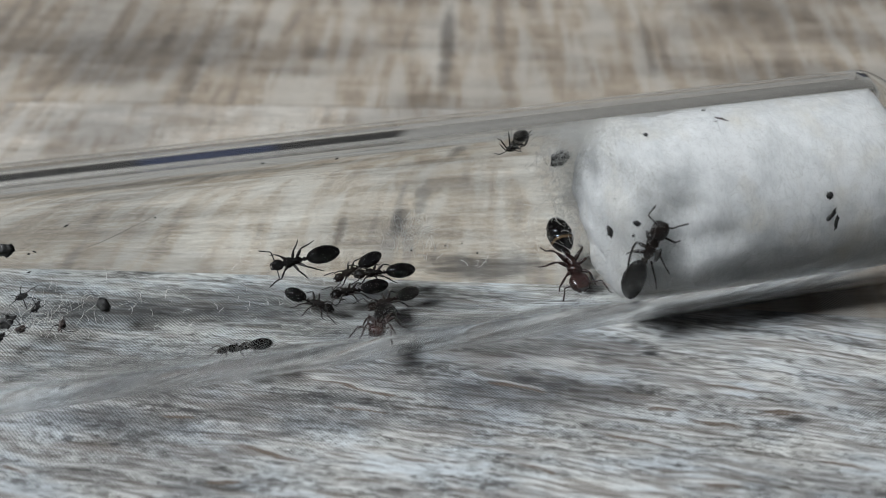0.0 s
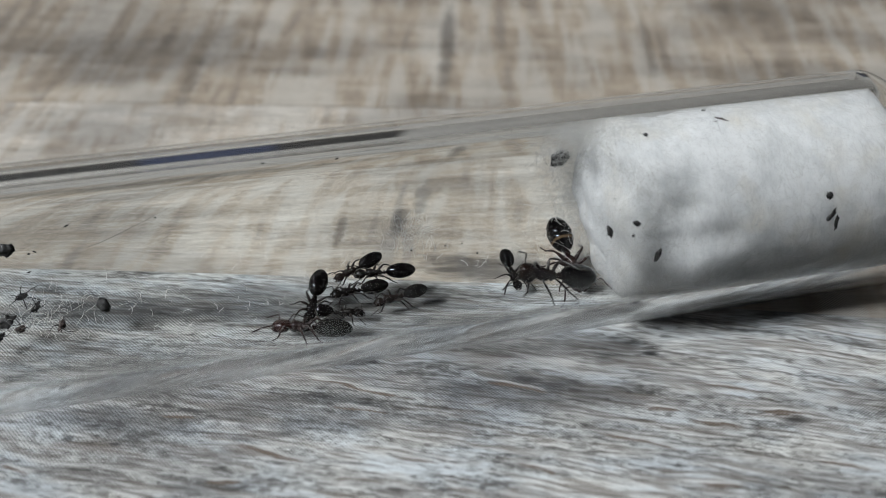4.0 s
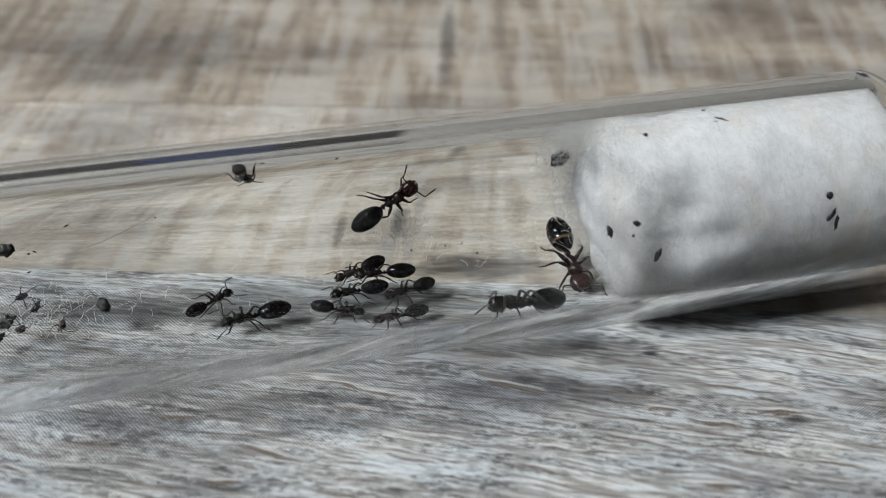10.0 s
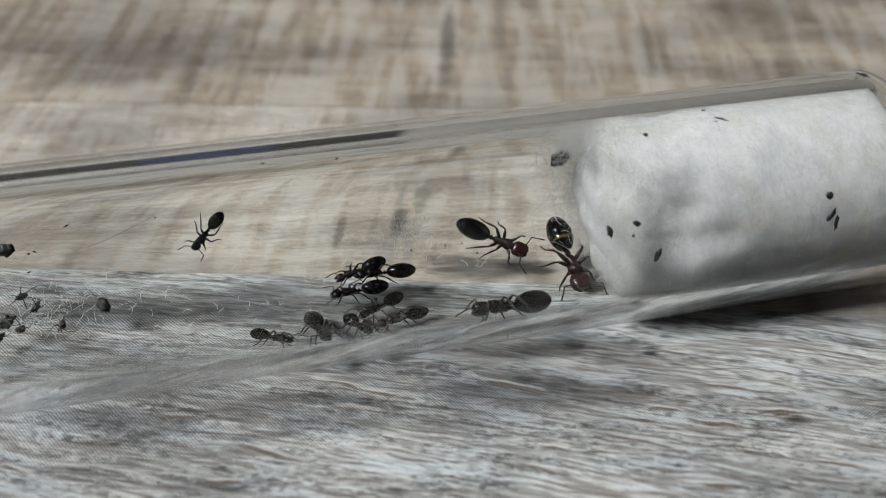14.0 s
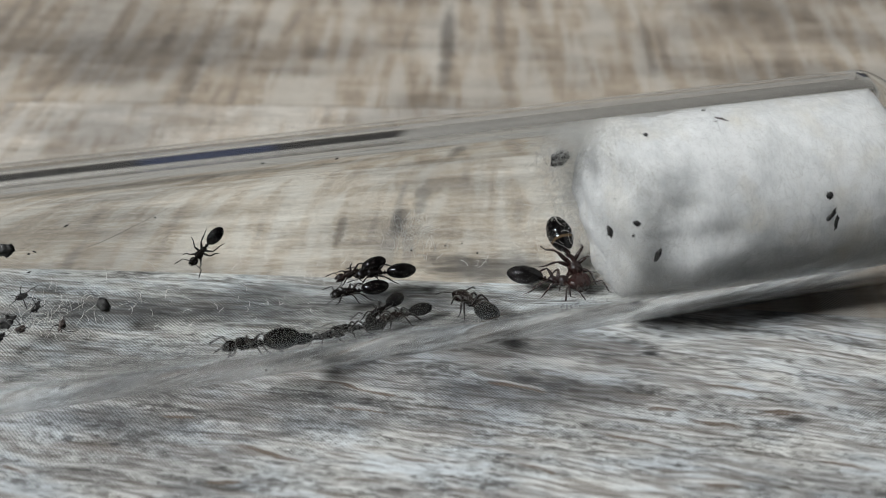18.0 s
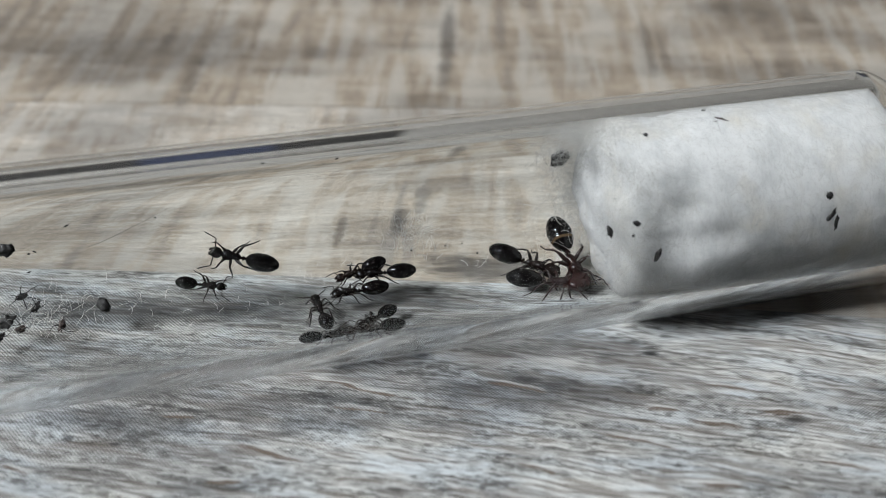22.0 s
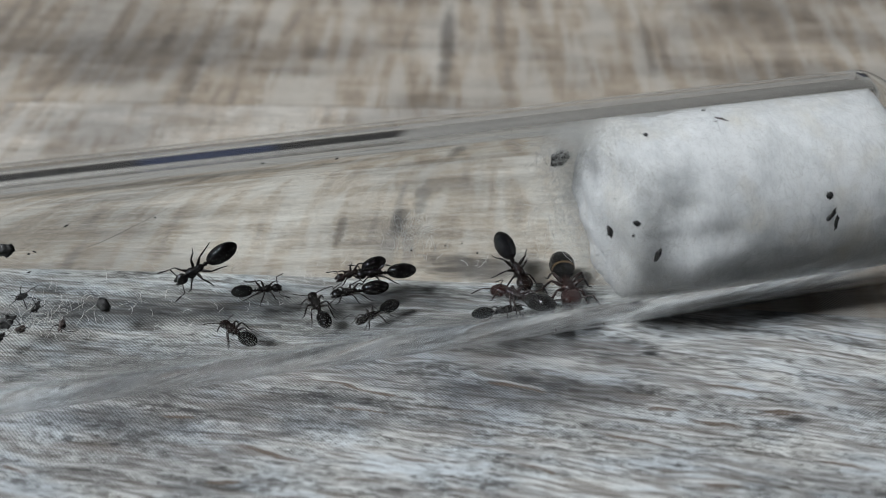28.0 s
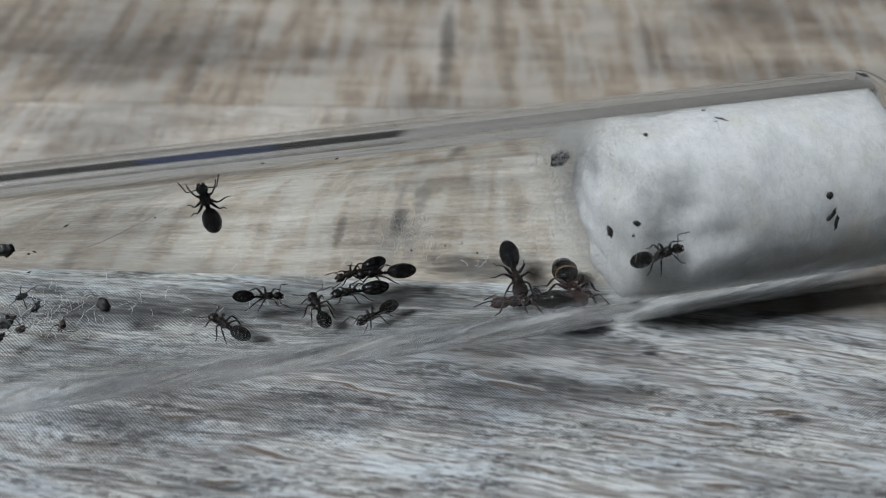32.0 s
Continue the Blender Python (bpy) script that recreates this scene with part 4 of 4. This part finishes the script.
        (8.5, -14.07, 147.1, 0), (9, -12.93, 147.0, 0), (9.5, -12.76, 144.4, -16), (10, -12.92, 133.8, -76),
        (10.5, -13.76, 109.5, -103), (11, -14.33, 97.1, -104), (11.5, -14.85, 92.0, -116), (12, -15.02, 86.6, -134),
        (12.5, -15.16, 83.9, -143), (13, -15.62, 83.6, -152), (13.5, -15.50, 80.1, -145), (14, -15.88, 77.9, -131),
        (14.5, -15.78, 74.7, -134), (16.5, -16.16, 72.7, -137), (17, -16.11, 68.8, -135), (18, -16.13, 66.9, -135),
        (19, -16.33, 63.9, -133), (20, -16.51, 58.6, -126), (20.5, -17.04, 54.3, -130), (21, -17.33, 51.4, -131),
        (21.5, -17.21, 45.2, -75), (22, -16.53, 41.1, -15), (22.5, -16.04, 42.9, 19), (23, -15.03, 35.8, 0),
        (23.5, -14.30, 33.0, -8), (24, -12.88, 30.0, -4), (25, -12.82, 28.3, -11), (27.5, -12.75, 29.5, -2),
        (28, -12.74, 31.8, -2), (29, -12.65, 33.4, -2), (30, -12.64, 32.7, -1), (31, -12.71, 32.2, -9),
        (32, -12.71, 26.5, -8),
    ],
}
LENGTHS = {"resting_rear": 2.6, "resting_side": 2.9, "resting_front": 2.75, "at_plug": 4.6, "red_major": 3.75, "groomer": 2.75, "wanderer": 3.3,
           "edge_walker": 2.6, "shuffler": 2.9, "climber": 2.75, "glass_walker": 3.6, "newcomer": 2.5}
LOOKS = {"at_plug": (True, "red", "large red-headed ant with black gaster pressed to the cotton plug"),
         "red_major": (True, "red", "large ant with square red head and black gaster roaming the tube"),
         "glass_walker": (True, "brown", "large dark brown ant walking on the glass"),
         "wanderer": (False, "black", "slender black ant with long gaster roaming the tube"),
         "resting_rear": (False, "brown", "dark brown ant resting in a huddle on the glass"),
         "resting_side": (False, "black", "glossy black ant resting in a huddle on the glass"),
         "resting_front": (False, "black", "glossy black ant resting in a huddle on the glass"),
         "groomer": (False, "black", "small black ant beside the huddle"),
         "shuffler": (False, "brown", "small dark brown ant beside the huddle"),
         "climber": (False, "black", "small black ant climbing down the glass"),
         "edge_walker": (False, "black", "small black ant running along the glass"),
         "newcomer": (False, "black", "small black ant walking on the glass")}


def glide(rows):
    """A smooth course through rows of (t, values...), with no overshoot."""
    a = np.array(rows, float)
    t, v = a[:, 0], a[:, 1:]
    d = np.diff(v, axis=0) / np.diff(t)[:, None]
    m = np.zeros_like(v)
    for i in range(1, len(t) - 1):
        ok = d[i - 1] * d[i] > 0
        m[i] = np.where(ok, 2 * d[i - 1] * d[i] / np.where(ok, d[i - 1] + d[i], 1), 0)

    def at(x):
        i = int(min(max(np.searchsorted(t, x) - 1, 0), len(t) - 2))
        h = t[i + 1] - t[i]
        u = min(max((x - t[i]) / h, 0), 1)
        return ((1 + 2 * u) * (1 - u) ** 2) * v[i] + u * (1 - u) ** 2 * h * m[i] + u * u * (3 - 2 * u) * v[i + 1] + u * u * (u - 1) * h * m[i + 1]
    return at


def limb_pose(kind, sgn, at, phase, still, rng):
    """A limb's pose in its ant's space: legs stride in threes, antennae feel about."""
    if kind == "antenna":
        return Matrix.Translation(at) @ pose(0, 0, 0, 0, rng.uniform(-10, 6), rng.uniform(-16, 16))
    group = (kind + (0 if sgn > 0 else 1)) % 2
    swing = math.sin(phase + math.pi * group)
    lift = max(0.0, math.cos(phase + math.pi * group))
    if still:
        swing, lift = swing * 0.35, 0.0
    return Matrix.Translation(at) @ pose(0, 0, 0, sgn * 9 * lift, 0, sgn * -17 * swing)


def motions():
    for num, (key, rows) in enumerate(TRACKS.items()):
        major, tint, label = LOOKS[key]
        ant, limbs = make_ant(LENGTHS[key], major, label, tint, 0.7 if key.startswith("resting") else 1.0, key == "at_plug", key.startswith("resting") or key == "wanderer")
        course = glide(rows)
        rng = random.Random(num * 17 + 3)
        ts = [round(i * 0.1, 1) for i in range(321)]
        vals = [course(t) for t in ts]
        run, keys, runs = 0.0, [], []
        for i, t in enumerate(ts):
            if i:
                ds, dp, dh = vals[i] - vals[i - 1]
                run += math.hypot(ds, radians(dp) * 6.3) + abs(radians(dh)) * LENGTHS[key] * 0.4
            runs.append(run)
        for i, t in enumerate(ts):
            near = runs[min(i + 1, 320)] - runs[max(i - 1, 0)]
            if near > 0.02 or i % 20 == 0:
                keys.append((i, near < 0.06))
        walk(ant, [(ts[i], wall_pose(*vals[i], 6.58)) for i, _ in keys])
        for limb, kind, sgn, at in limbs:
            if kind == "antenna":
                use = [(i, True) for i in range(0, 321, 5)]
            else:
                use = keys
            bias = rng.uniform(-0.5, 0.5)
            walk(limb, [(ts[i], limb_pose(kind, sgn, at, runs[i] / (0.42 * LENGTHS[key]) * math.pi + bias, still, rng)) for i, still in use])


motions()
